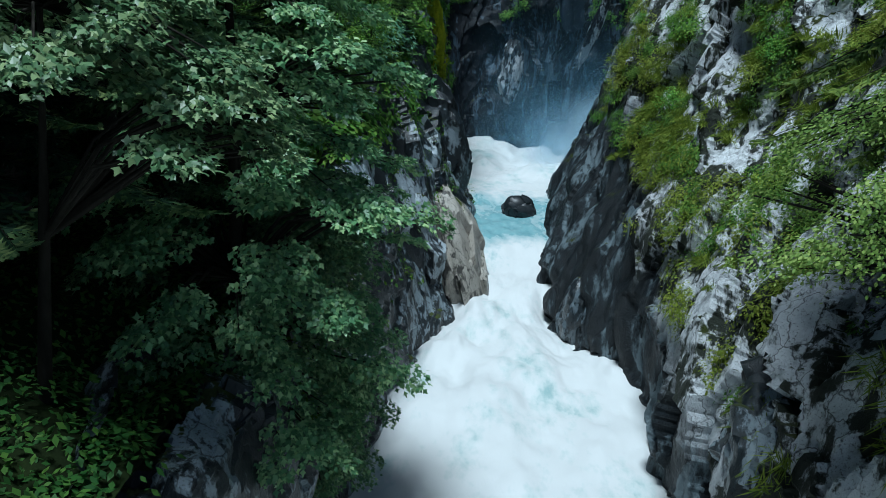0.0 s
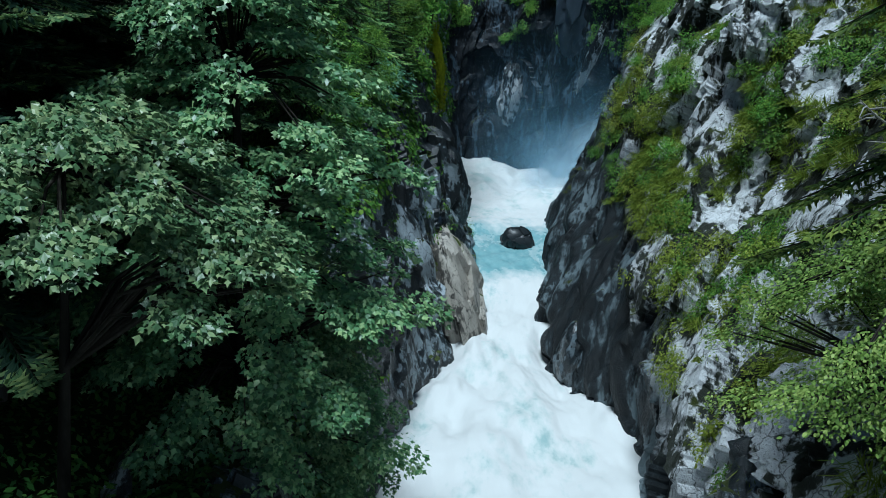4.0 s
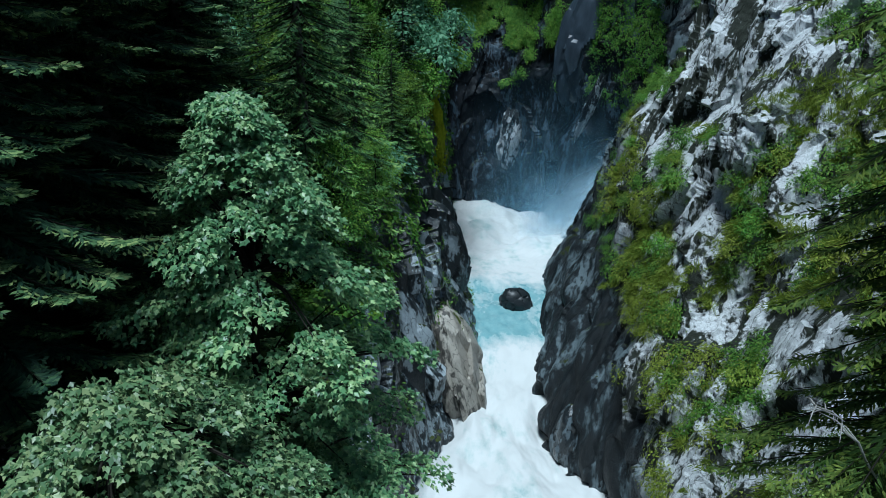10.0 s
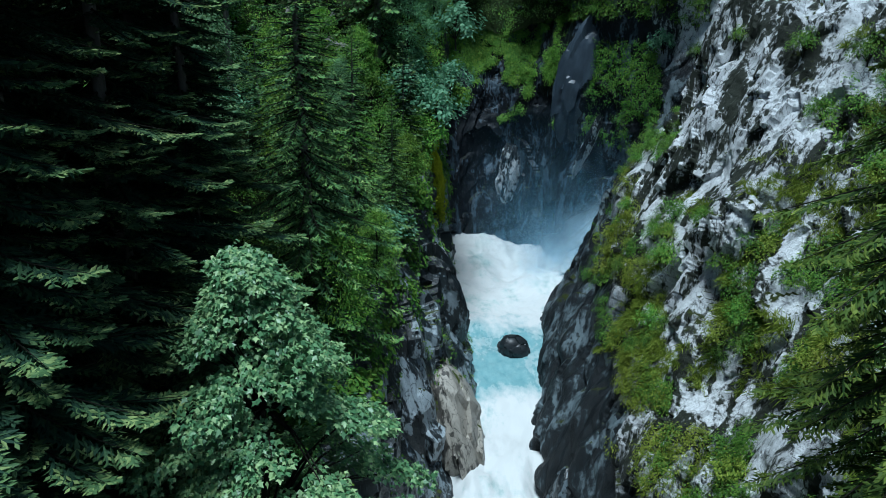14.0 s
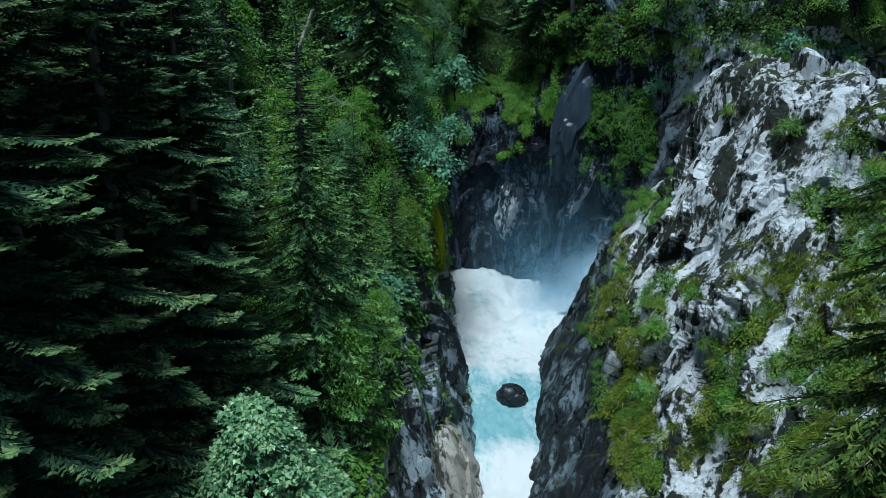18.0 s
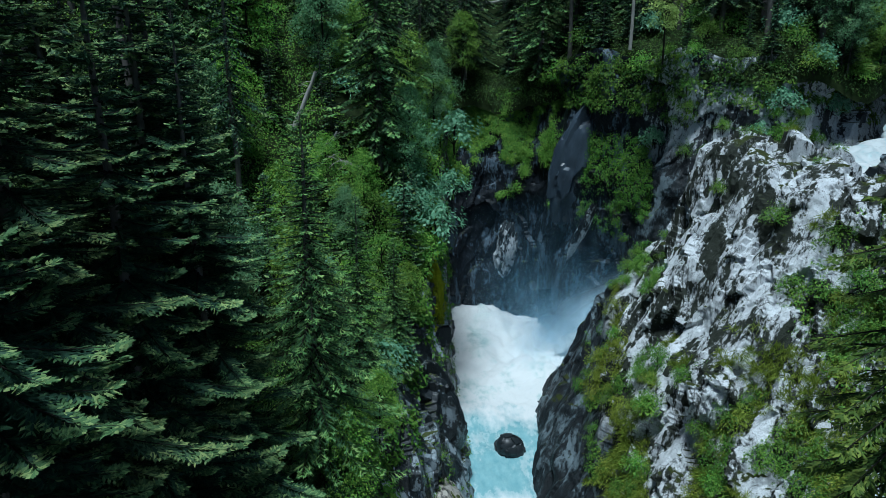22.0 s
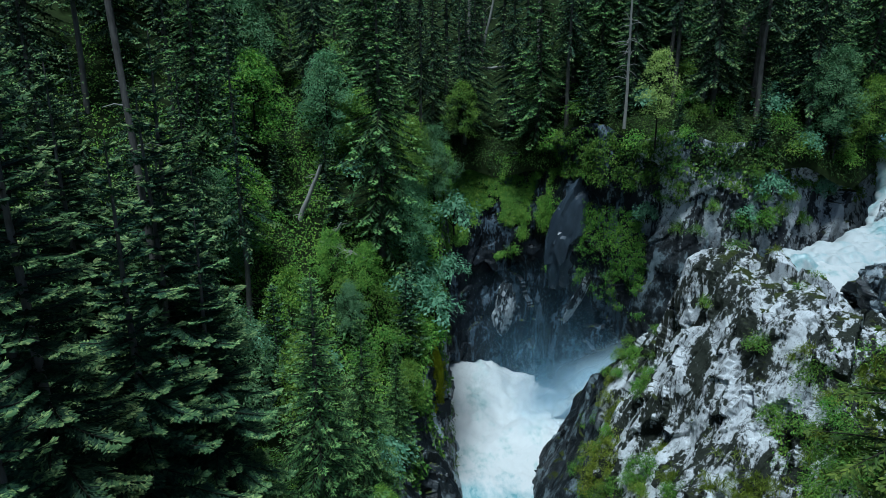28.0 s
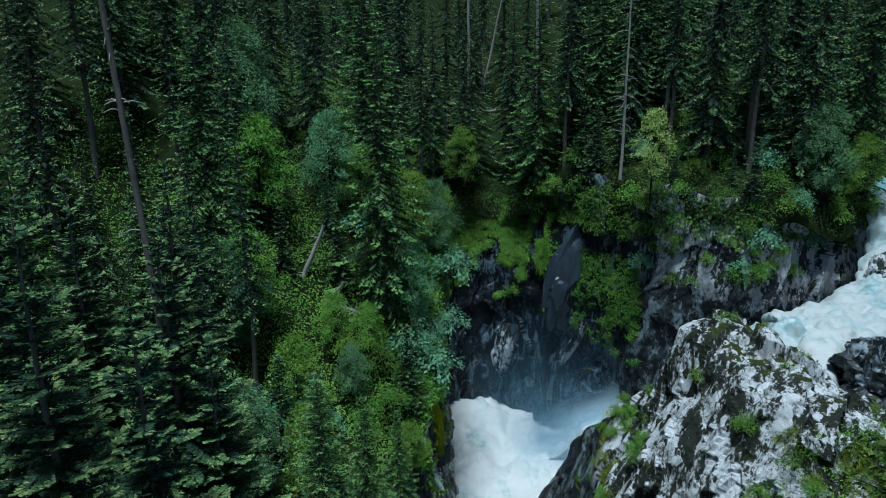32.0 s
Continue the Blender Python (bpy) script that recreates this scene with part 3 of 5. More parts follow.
shelf_grid = np.stack([shx, shy, back_land(shx, shy) - 0.9 - 3.5 * np.exp(-60 * sv[None]) + 0 * shx], -1)
shelf_grid[..., 2] += 0.7 * fbm(shelf_grid.reshape(-1, 3) / 5, 4, 66).reshape(shelf_grid.shape[:2])
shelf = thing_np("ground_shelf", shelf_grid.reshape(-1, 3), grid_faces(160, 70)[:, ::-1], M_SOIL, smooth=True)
tagged(shelf, "mossy forest floor above the back wall", "ground", kind="structure")

# the ground far around
gx = np.linspace(-700, 700, 141)
gy = np.linspace(-700, 900, 161)
GX, GY = np.meshgrid(gx, gy, indexing="ij")
far = np.hypot(np.maximum(np.abs(GX) - 45, 0), np.maximum(np.abs(GY - 50) - 95, 0))
GZ = -16 + 60 * smooth01(0, 60, far) * smooth01(-160, 60, GY) + 150 * smooth01(30, 420, far) * smooth01(-200, 200, GY)
GZ += 9 * fbm(np.stack([GX, GY, 0 * GX], -1).reshape(-1, 3) / 80, 3, 5).reshape(GX.shape) * smooth01(0, 60, far)
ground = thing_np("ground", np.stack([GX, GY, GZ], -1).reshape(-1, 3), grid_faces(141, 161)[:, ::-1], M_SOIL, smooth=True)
tagged(ground, "dark forest floor rising to wooded slopes", "ground", kind="structure")

# ---- water ----
wq = np.concatenate([np.linspace(-60, 10, 50)[:-1], np.linspace(10, 99, 331)])
wa = hermite(LY, LX[1], np.clip(wq, -45, 94)) - 2.5
wb = np.where(wq < 72, hermite(RY, RX[1], wq) + 2.5, 0) + np.where(wq >= 72, 12.6 + 16 * smooth01(72, 82, wq), 0)
wv = np.linspace(0, 1, 110)
wx = wa[:, None] + (wb - wa)[:, None] * wv[None]
wy = np.repeat(wq[:, None], 110, 1)
wz = hermite(WY, WZ, wq)[:, None] + 0 * wx
wp = np.stack([wx, wy, 0 * wx], -1).reshape(-1, 3)
rough_w = 0.25 + 0.35 * smooth01(52, 44, wy) * smooth01(24, 40, wy) + 0.5 * smooth01(70, 84, wy)
wz = wz + rough_w * fbm(wp / np.array([2.6, 3.6, 1]), 5, 90, 0.46).reshape(wx.shape) + smooth01(78, 92, wy) * (0.45 * smooth01(6.0, 1.5, np.abs(wx - 4.0)) - 0.25 * smooth01(4, 1, np.abs(wx - 10)) + 0.2 * fbm(wp / 2.8, 3, 95).reshape(wx.shape))
river = thing_np("water", np.stack([wx, wy, wz], -1).reshape(-1, 3), grid_faces(380, 110)[:, ::-1], M_WATER, smooth=True)
tagged(river, "foaming white and turquoise glacial torrent", "water", kind="structure")


def ribbon(name, path, widths, rows, cols, amp, material, label, salt):
    """A sheet of running water along a path, with a lumpy surface."""
    k = np.arange(len(path))
    q = np.linspace(0, len(path) - 1, rows)
    c = np.stack([hermite(k, [p[i] for p in path], q) for i in range(3)], 1)
    t = np.gradient(c, axis=0)
    side = np.stack([t[:, 1], -t[:, 0]], 1)
    side /= np.linalg.norm(side, axis=1, keepdims=True)
    w = hermite(k, widths, q)
    u = np.linspace(-0.5, 0.5, cols)
    g = np.zeros((rows, cols, 3))
    g[..., :2] = c[:, None, :2] + side[:, None] * (w[:, None] * u[None])[..., None]
    g[..., 2] = c[:, None, 2] - 1.2 * (2 * u[None]) ** 4
    n = fbm(g.reshape(-1, 3) / np.array([1.3, 1.3, 2.4]), 4, salt).reshape(rows, cols)
    g += grid_normals(g) * (amp * n)[..., None]
    ob = thing_np(name, g.reshape(-1, 3), grid_faces(rows, cols), material, smooth=True)
    return tagged(ob, label, "water", kind="structure")


M_FALL = water_material("falling_white_water", 200.0, 201.0, 0.04, 0.88)
M_UPPER = water_material("upper_stream_water", 88.0, 120.0, -0.03, 0.72)
ribbon("water_upper", [(84, 108, 38), (70, 98, 36), (62, 90, 35.5), (57.5, 83, 34), (54, 76.5, 28.8), (50, 70, 28.0), (44, 65, 27.6), (38, 61.8, 27.3), (33, 61.3, 26.7), (30.5, 63.5, 25.0)],
       [9, 9, 8, 7, 8, 9, 9, 8.5, 7, 5], 260, 50, 0.5, M_UPPER, "upper stream tumbling in white steps", 120)
ribbon("water_rill", [(36.5, 59.5, 26.9), (34, 56, 26.6), (32.4, 52.5, 26.2), (31.0, 48.5, 25.6), (30.2, 45, 24.9), (29.6, 41.5, 23.4)],
       [5.0, 3.6, 2.6, 2.2, 1.9, 1.6], 110, 24, 0.22, M_FALL, "thin white rill running down beside the knob", 160)
ribbon("water_fall", [(32.5, 64.5, 24.6), (30.5, 68, 20.5), (28, 72, 15.5), (25.6, 76, 11), (23.2, 80, 7), (19, 84.0, 0.8), (14, 87.5, -5.0)],
       [6, 5, 4.5, 4.5, 5.5, 7, 9], 140, 36, 0.4, M_FALL, "white waterfall plunging into the gorge", 140)


# ---- plants ----
def unit(v):
    return v / (np.linalg.norm(v, axis=-1, keepdims=True) + 1e-9)


def blades(base, direction, length, width, normal):
    """Pointed, slightly folded needle sprays or blades: one quad each."""
    side = unit(np.cross(direction, normal))
    mid = base + direction * (0.45 * length)[:, None] - normal * (0.12 * width)[:, None]
    v = np.stack([base, mid + side * width[:, None] / 2, base + direction * length[:, None] + 0 * base, mid - side * width[:, None] / 2], 1)
    f = np.arange(len(base) * 4).reshape(-1, 4)
    return v.reshape(-1, 3), f


PALM = np.array([(0, 0), (0.46, 0.42), (0.22, 0.50), (0, 1.0), (-0.22, 0.50), (-0.46, 0.42)])
PALM_F = np.array([(0, 1, 2), (0, 2, 3), (0, 3, 4), (0, 4, 5)])
DIAM = np.array([(0, 0), (0.27, 0.45), (0, 1.0), (-0.27, 0.45)])
DIAM_F = np.array([(0, 1, 2), (0, 2, 3)])
OVAL = np.array([(0, 0), (0.28, 0.35), (0.2, 0.75), (0, 1.0), (-0.2, 0.75), (-0.28, 0.35)])
OVAL_F = np.array([(0, 1, 2), (0, 2, 3), (0, 3, 4), (0, 4, 5)])


def leaves(pos, normal, along, size, shape, tris, fold=0.15):
    """Leaves of one outline: pos, facing normal, pointing along."""
    along = unit(along - normal * (along * normal).sum(1, keepdims=True))
    side = np.cross(along, normal)
    sx, sy = shape[:, 0], shape[:, 1]
    v = pos[:, None] + size[:, None, None] * (side[:, None] * sx[None, :, None] + along[:, None] * sy[None, :, None]
                                             - normal[:, None] * (fold * (sx ** 2 * 2 + sy ** 2 * 0.6))[None, :, None])
    k = len(shape)
    f = tris[None] + (np.arange(len(pos)) * k)[:, None, None]
    return v.reshape(-1, 3), f.reshape(-1, 3)


def spruce_crown(height, radius, clear, rng, step, per, gap, fine, droop=0.35, thin=1.0, twig=1.0):
    """Needle sprays of a spruce: whorls of drooping branches with side twigs; with fine, each bough is a flat, feathered plate."""
    B, D, L, W, N, T = [], [], [], [], [], []
    wood = []
    h = clear * height
    up_v = np.array([[0, 0, 1.0]])
    while h < height * 0.985:
        up = 1 - h / height
        reach = radius * min(1.0, (1.25 * up) ** 0.72) * rng.uniform(0.75, 1.1)
        if rng.random() < 0.08:
            reach *= 0.55
        k = max(3, int(per * (0.55 + 0.45 * min(1, up * 3)) + rng.uniform(-1, 1)))
        a0 = rng.uniform(0, 6.28)
        for b in range(k):
            az = a0 + 6.28 * b / k + rng.uniform(-0.35, 0.35)
            ln = max(0.25, reach * rng.uniform(0.45, 1.2))
            lift = 0.55 - 0.75 * min(1, up * 2.2) + rng.uniform(-0.12, 0.12)
            n = max(4, int(ln / gap))
            s = np.linspace(0.12, 1.0, n)
            fwd = np.array([math.cos(az), math.sin(az), 0])
            lat = np.array([-math.sin(az), math.cos(az), 0])
            dz = ln * (lift * s - droop * s ** 2 + 0.22 * s ** 4)
            hb = h + rng.uniform(-0.5, 0.5) * step
            p = fwd[None] * (ln * s)[:, None] + up_v * (hb + dz)[:, None]
            slope = lift - 2 * droop * s + 0.88 * s ** 3
            tan = unit(fwd[None] + up_v * slope[:, None])
            outer = ln > 0.62 * reach
            plate = fine > 2
            roll = rng.uniform(-0.35, 0.35)
            if ln > 1.2:
                wood.append((np.vstack([[0, 0, hb], p[n // 2], p[-1]]), [0.035 + 0.008 * ln, 0.02, 0.006]))
            for sd in (-1, 1):
                tl = (0.20 + 0.30 * ln * (1.05 - s) ** 0.8 * (0.35 + s)) * rng.uniform(0.7, 1.25, n) * twig
                sag = rng.uniform(-0.16, 0.0, n) + sd * roll * 0.6 if plate else rng.uniform(-0.45, 0.0, n)
                d = unit(tan * 0.75 + sd * lat[None] * rng.uniform(0.6, 1.0, n)[:, None] + up_v * sag[:, None])
                nn = unit(up_v - sd * roll * lat[None] + (0.22 if plate else 0.5) * rng.normal(size=(n, 3)))
                width = (0.12 + 0.20 * tl) * (1.6 if gap > 0.4 else 1.0) if not fine else (0.05 + 0.06 * tl) * thin
                B.append(p); D.append(d); L.append(tl); W.append(width); N.append(nn); T.append((s > 0.80) & (outer or not plate))
                for q in range(fine):
                    f = (q + 0.7) / (fine + 0.4)
                    for s2 in (-1, 1):
                        d2 = unit(d + s2 * 0.8 * np.cross(d, nn) + up_v * rng.uniform(-0.14 if plate else -0.35, 0.05, n)[:, None])
                        B.append(p + d * (tl * f)[:, None]); D.append(d2); L.append(0.12 + 0.40 * tl * (1.1 - f)); W.append(np.full(n, 0.085 * thin))
                        N.append(unit(nn + 0.25 * rng.normal(size=(n, 3))))
                        # lit outer ends take the bright tip colour, shaded insides the dark one
                        T.append((s > 0.45) & (s + f > 1.0) & outer if plate else (s > 0.72) | (f > 0.62))
                if plate:
                    # twigs hanging under the bough, kept in the shade-darkened needle colour
                    hang = unit(-up_v + 0.35 * rng.normal(size=(n, 3)))
                    B.append(p); D.append(hang); L.append(0.12 + 0.35 * tl * rng.uniform(0.4, 1.0, n)); W.append(np.full(n, 0.11)); N.append(unit(fwd[None] + 0.6 * rng.normal(size=(n, 3)))); T.append(np.zeros(n, bool))
            B.append(p[-1:]); D.append(tan[-1:]); L.append(np.array([0.3])); W.append(np.array([0.09])); N.append(np.array([[0, 0, 1.0]])); T.append(np.array([True]))
        h += step * rng.uniform(0.75, 1.25)
    tip = np.concatenate(T)
    B, D, L, W, N = (np.concatenate(q) for q in (B, D, L, W, N))
    return [blades(B[k], D[k], L[k], W[k], N[k]) for k in (~tip, tip)], wood


def make_spruce(height, radius, clear, seed, step=0.62, per=6, gap=0.34, fine=0, girth=0.30, droop=0.35, mats=None, thin=1.0, twig=1.0):
    """A spruce standing at the origin: trunk with its bare stubs, and a needle crown."""
    rng = np.random.default_rng(seed)
    root = new("spruce_tree")
    sprays, wood = spruce_crown(height, radius, clear, rng, step, per, gap, fine, droop, thin, twig)
    zs = np.linspace(-2.5, height, 14)
    trunk = [tube(np.stack([0.06 * np.sin(zs * 0.5 + seed), 0.06 * np.cos(zs * 0.4), zs], 1), girth * np.clip(1 - zs / height, 0.01, 1.2) ** 0.8 + 0.01, 9, 0.06, seed)]
    for i in range(int(clear * height * 2.2)):
        h = rng.uniform(0.2 * clear, 1.0) * clear * height + 0.8
        a, ln = rng.uniform(0, 6.28), rng.uniform(0.3, 1.6)
        e = np.array([math.cos(a) * ln, math.sin(a) * ln, h - 0.25 * ln])
        trunk.append(tube([(0, 0, h), e * 0.5 + np.array([0, 0, h * 0.5 + 0.05]), e], [0.03, 0.018, 0.006], 4))
    thing_np("trunk", *merge(trunk), M_BARK, root, True)
    if wood:
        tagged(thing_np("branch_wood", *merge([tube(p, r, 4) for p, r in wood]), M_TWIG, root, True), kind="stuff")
    tagged(thing_np("crown", *sprays[0], mats[0] if mats else M_SPRUCE, root), kind="stuff")
    tagged(thing_np("young_growth", *sprays[1], mats[1] if mats else M_TIP, root), "branch tips in a lighter green for young and lit growth", kind="stuff")
    return root


def make_broadleaf(name, sprays, per, size, leaf_mat, seed, trunk_pts, trunk_r, shape=PALM, tris=PALM_F, flat_=0.32, base=None):
    """A broad-leaved tree or shrub: limbs run from the trunk to each leafy spray (x, y, z, radius)."""
    rng = np.random.default_rng(seed)
    root = new(name)
    tp = np.array(trunk_pts, float)
    woods, limbs = [tube(tp, trunk_r, 9, 0.05, seed)], []
    P, N, A, S = [], [], [], []
    axis = tp[:, :2].mean(0)
    for x, y, z, r in sprays:
        c = np.array([x, y, z])
        j = np.argmin(np.abs(tp[:, 2] - (z - 0.8 * r - 0.4)))
        st = tp[j]
        midp = (st + c) / 2 + np.array([0, 0, 0.12 * np.linalg.norm(c - st)])
        rr = 0.018 + 0.012 * np.linalg.norm(c - st)
        limbs.append(tube([st, midp, c - np.array([0, 0, 0.15 * r])], [rr, rr * 0.6, rr * 0.25], 5))
        out = c - np.array([axis[0], axis[1], c[2]])
        out = out / (np.linalg.norm(out) + 1e-6)
        n = int(per * r * r)
        az = math.atan2(out[1], out[0]) + rng.uniform(-0.5, 0.5)
        fw, sd = np.array([math.cos(az), math.sin(az), 0]), np.array([-math.sin(az), math.cos(az), 0])
        u = rng.uniform(-0.9, 1.0, n)
        wide = 0.85 * np.sqrt(np.clip(1.05 - np.abs(u - 0.05) ** 1.7, 0.02, 1))
        w = rng.uniform(-1, 1, n) * wide * (1 + 0.35 * np.sin(7 * u + r * 9 + 3 * z))
        tilt = rng.uniform(-0.25, 0.25)
        hgt = flat_ * rng.normal(size=n) * 0.7 - 0.24 * (u + 0.4) ** 2 * np.sign(u + 0.4) - 0.22 * w * w + tilt * w
        p = r * (1.15 * fw[None] * u[:, None] + sd[None] * w[:, None] + np.array([[0, 0, 1.0]]) * hgt[:, None])
        P.append(c + p)
        N.append(unit(np.array([[0, 0, 1.0]]) + 0.55 * fw[None] + 0.45 * sd[None] * w[:, None] + 0.5 * rng.normal(size=(n, 3))))
        A.append(unit(fw[None] + sd[None] * w[:, None] * 0.9 + np.array([[0, 0, -0.45]]) + 0.5 * rng.normal(size=(n, 3))))
        S.append(size * rng.uniform(0.65, 1.3, n))
    v, f = leaves(np.concatenate(P), np.concatenate(N), np.concatenate(A), np.concatenate(S), shape, tris)
    if len(tp) > 3:
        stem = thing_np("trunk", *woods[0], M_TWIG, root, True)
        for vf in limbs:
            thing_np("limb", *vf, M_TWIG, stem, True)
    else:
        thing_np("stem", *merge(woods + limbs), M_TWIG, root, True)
    tagged(thing_np("crown", v, f, leaf_mat, root), kind="stuff")
    return root


def dome_sprays(rng, centre, r_max, z_low, z_high, z_wide, count, r_spray, power=1.5):
    """Sprays on the outside of a dome-shaped crown, with a few inside."""
    out = []
    for i in range(count):
        z = z_low + (z_high - z_low) * (i + rng.uniform(0, 1)) / count
        if z > z_wide:
            r = r_max * max(0.0, 1 - ((z - z_wide) / (z_high - z_wide)) ** power)
        else:
            r = r_max * (0.62 + 0.38 * (z - z_low) / (z_wide - z_low))
        a = i * 2.39996 + rng.uniform(-0.5, 0.5)
        r *= rng.uniform(0.72, 1.02) if rng.random() < 0.8 else rng.uniform(0.2, 0.6)
        out.append((centre[0] + r * math.cos(a), centre[1] + r * math.sin(a), z, r_spray * rng.uniform(0.7, 1.3)))
    return out


def bough_sprays(rng, centre, r_max, z_low, z_high, z_wide, boughs, per, r_spray, power=1.5):
    """Separate leafy boughs round a crown: each a fan of flat sprays, with gaps between."""
    out = []
    for i in range(boughs):
        z = z_low + (z_high - z_low) * (i + rng.uniform(0.1, 0.9)) / boughs
        if z > z_wide:
            r = r_max * max(0.0, 1 - ((z - z_wide) / (z_high - z_wide)) ** power)
        else:
            r = r_max * (0.55 + 0.45 * (z - z_low) / (z_wide - z_low))
        a = i * 2.39996 + rng.uniform(-0.4, 0.4)
        r = r * rng.uniform(0.66, 1.18) + 0.25
        for j in range(per):
            q = r * (1.0 - 0.26 * (j // 2)) * rng.uniform(0.88, 1.06)
            b = a + rng.uniform(-0.5, 0.5) * min(1.0, 1.6 / (q + 0.3))
            out.append((centre[0] + q * math.cos(b), centre[1] + q * math.sin(b), z + 0.35 * (j // 2) + rng.uniform(-0.3, 0.3), r_spray * rng.uniform(0.65, 1.25)))
    return out


# the near maples over the left bank
mrng = np.random.default_rng(8)
maple = make_broadleaf("maple_tree", bough_sprays(mrng, (-6.2, 20.6), 5.2, -1.0, 19.2, 7.0, 92, 4, 0.8, 1.9), 290, 0.21, M_MAPLE, 21,
                       [(-7.4, 21.4, 1.0), (-6.8, 21.2, 4.5), (-6.4, 21.0, 9), (-6.1, 20.8, 14), (-6.0, 20.7, 18.4)], [0.26, 0.22, 0.17, 0.1, 0.02], flat_=0.16)
tagged(maple, "tall broad-crowned maple with layered blue-green leaves on the bank", "tree")
maple_low = make_broadleaf("maple_tree", bough_sprays(mrng, (-7.0, 13.4), 2.6, 11.2, 13.6, 12.2, 13, 4, 0.72, 1.6) + bough_sprays(mrng, (-4.7, 13.8), 1.5, 9.9, 11.5, 10.6, 7, 4, 0.66, 1.6), 330, 0.19, M_MAPLE, 22,
                           [(-9.8, 14.5, 1.0), (-9.2, 14.2, 4.5), (-8.4, 13.8, 8), (-7.5, 13.5, 12.6)], [0.2, 0.16, 0.12, 0.03], flat_=0.16)
tagged(maple_low, "leaning maple with spreading pale green leaf sprays", "tree")
maple_side = make_broadleaf("maple_tree", bough_sprays(mrng, (-4.9, 22.6), 2.7, -4.0, 7.0, 2.0, 40, 4, 0.72, 1.6), 400, 0.17, M_MAPLE, 23,
                            [(-6.3, 23.4, 0.0), (-5.6, 23.4, 1.5), (-4.7, 23.4, 3.5), (-4.1, 23.4, 6.5)], [0.13, 0.11, 0.08, 0.02], flat_=0.25)
tagged(maple_side, "small dark green maple overhanging the rock wall", "tree")
maple_under = make_broadleaf("maple_tree", bough_sprays(mrng, (-8.6, 20.6), 3.2, -3.0, 3.6, 1.0, 34, 4, 0.8, 1.6), 260, 0.2, M_MAPLE, 25,
                             [(-10.0, 21.0, 0.0), (-9.6, 20.9, 1.2), (-9.0, 20.7, 2.6), (-8.6, 20.6, 4.6)], [0.14, 0.12, 0.08, 0.02], flat_=0.2)
tagged(maple_under, "low dark green maple in the shade of the taller one", "tree")
alder = make_broadleaf("alder_tree", bough_sprays(mrng, (8.5, 12.7), 2.5, 7.2, 11.0, 9.0, 22, 4, 0.66, 1.6), 560, 0.085, M_ALDER, 24,
                       [(11.5, 13.2, 1.0), (11.0, 13.0, 4.0), (10.2, 12.8, 7), (9.6, 12.6, 10.8)], [0.14, 0.12, 0.08, 0.02], OVAL, OVAL_F, 0.3)
tagged(alder, "bright yellow-green alder leaning out from the rocky bank", "tree")

# spruces: four kinds built once, then copied
near_a = make_spruce(40, 6.0, 0.10, 101, 0.78, 7, 0.19, 3, 0.42, 0.30, None, 1.2)
near_b = make_spruce(32, 5.3, 0.08, 102, 0.72, 7, 0.19, 3, 0.36, 0.28, None, 1.2)
PALE = (M_FRESH, M_FRESH_TIP)
near_c = make_spruce(43, 4.2, 0.17, 107, 0.5, 8, 0.14, 2, 0.42, 0.5, (M_OLIVE, M_OLIVE_TIP), 0.85, 0.7)
near_d = make_spruce(26, 5.0, 0.05, 109, 0.44, 8, 0.26, 1, 0.34, 0.36, PALE)
mid_a = make_spruce(30, 4.8, 0.12, 103, 0.60, 7, 0.36, 1, 0.33, 0.5, None, 1.9)
mid_b = make_spruce(22, 4.4, 0.05, 104, 0.52, 7, 0.34, 1, 0.26, 0.4, PALE, 1.8)
thin_a = make_spruce(31, 3.8, 0.34, 105, 0.62, 6, 0.36, 1, 0.30, 0.55, None, 1.9)
far_a = make_spruce(30, 4.4, 0.14, 108, 0.85, 6, 0.5, 0, 0.33, 0.42)
young = make_spruce(9, 2.1, 0.02, 106, 0.36, 6, 0.22, 0, 0.12, 0.25)
NEAR_L, MID_L, THIN_L, YOUNG_L = ("tall dark green layered spruce, bank row with unseen shade trees", "dark green spruce standing in the forest above the gorge",
                                  "slender spruce with a bare grey trunk base", "young bright-tipped spruce on the forest floor")
placed = []


def put(kind, label, x, y, z, top=None, spin=0.0):
    """Stands a tree of that kind at a place, scaled to reach its top height."""
    base_h = {near_a: 40, near_b: 32, near_c: 43, near_d: 26, mid_a: 30, mid_b: 22, thin_a: 31, far_a: 30, young: 9}[kind]
    k = (top - z) / base_h if top else 1.0
    m = Matrix.LocRotScale((x, y, z), Euler((0, 0, spin)), (k, k, k))
    if kind not in placed:
        placed.append(kind)
        kind.matrix_basis = m
        ob = kind
    else:
        ob = copy_thing(kind, Matrix.LocRotScale((x, y, z), Euler((0, 0, spin)), None))
        ob.scale = (k, k, k)
    return tagged(ob, label, "tree", "spruces of the gorge forest")


put(near_a, NEAR_L, -13.2, 20.5, 8, 48, 0.3)
put(near_b, NEAR_L, -12.2, 16.5, 6, 40, 1.3)
put(near_a, NEAR_L, -17.5, 25.5, 11, 52, 2.1)
put(near_b, NEAR_L, -12.4, 25.5, 7, 43, 2.9)
put(near_a, NEAR_L, -17, 14.5, 8, 46, 4.0)
# the next four stand out of view, added to shade the lower left bank
put(near_b, NEAR_L, -14.8, 9.0, 5, 38, 0.4)
put(near_a, NEAR_L, -19, 6, 6, 44, 1.4)
put(near_b, NEAR_L, -11.9, 5.0, 4, 30, 2.0)
put(near_b, NEAR_L, -14.5, 1.5, 3, 34, 2.4)
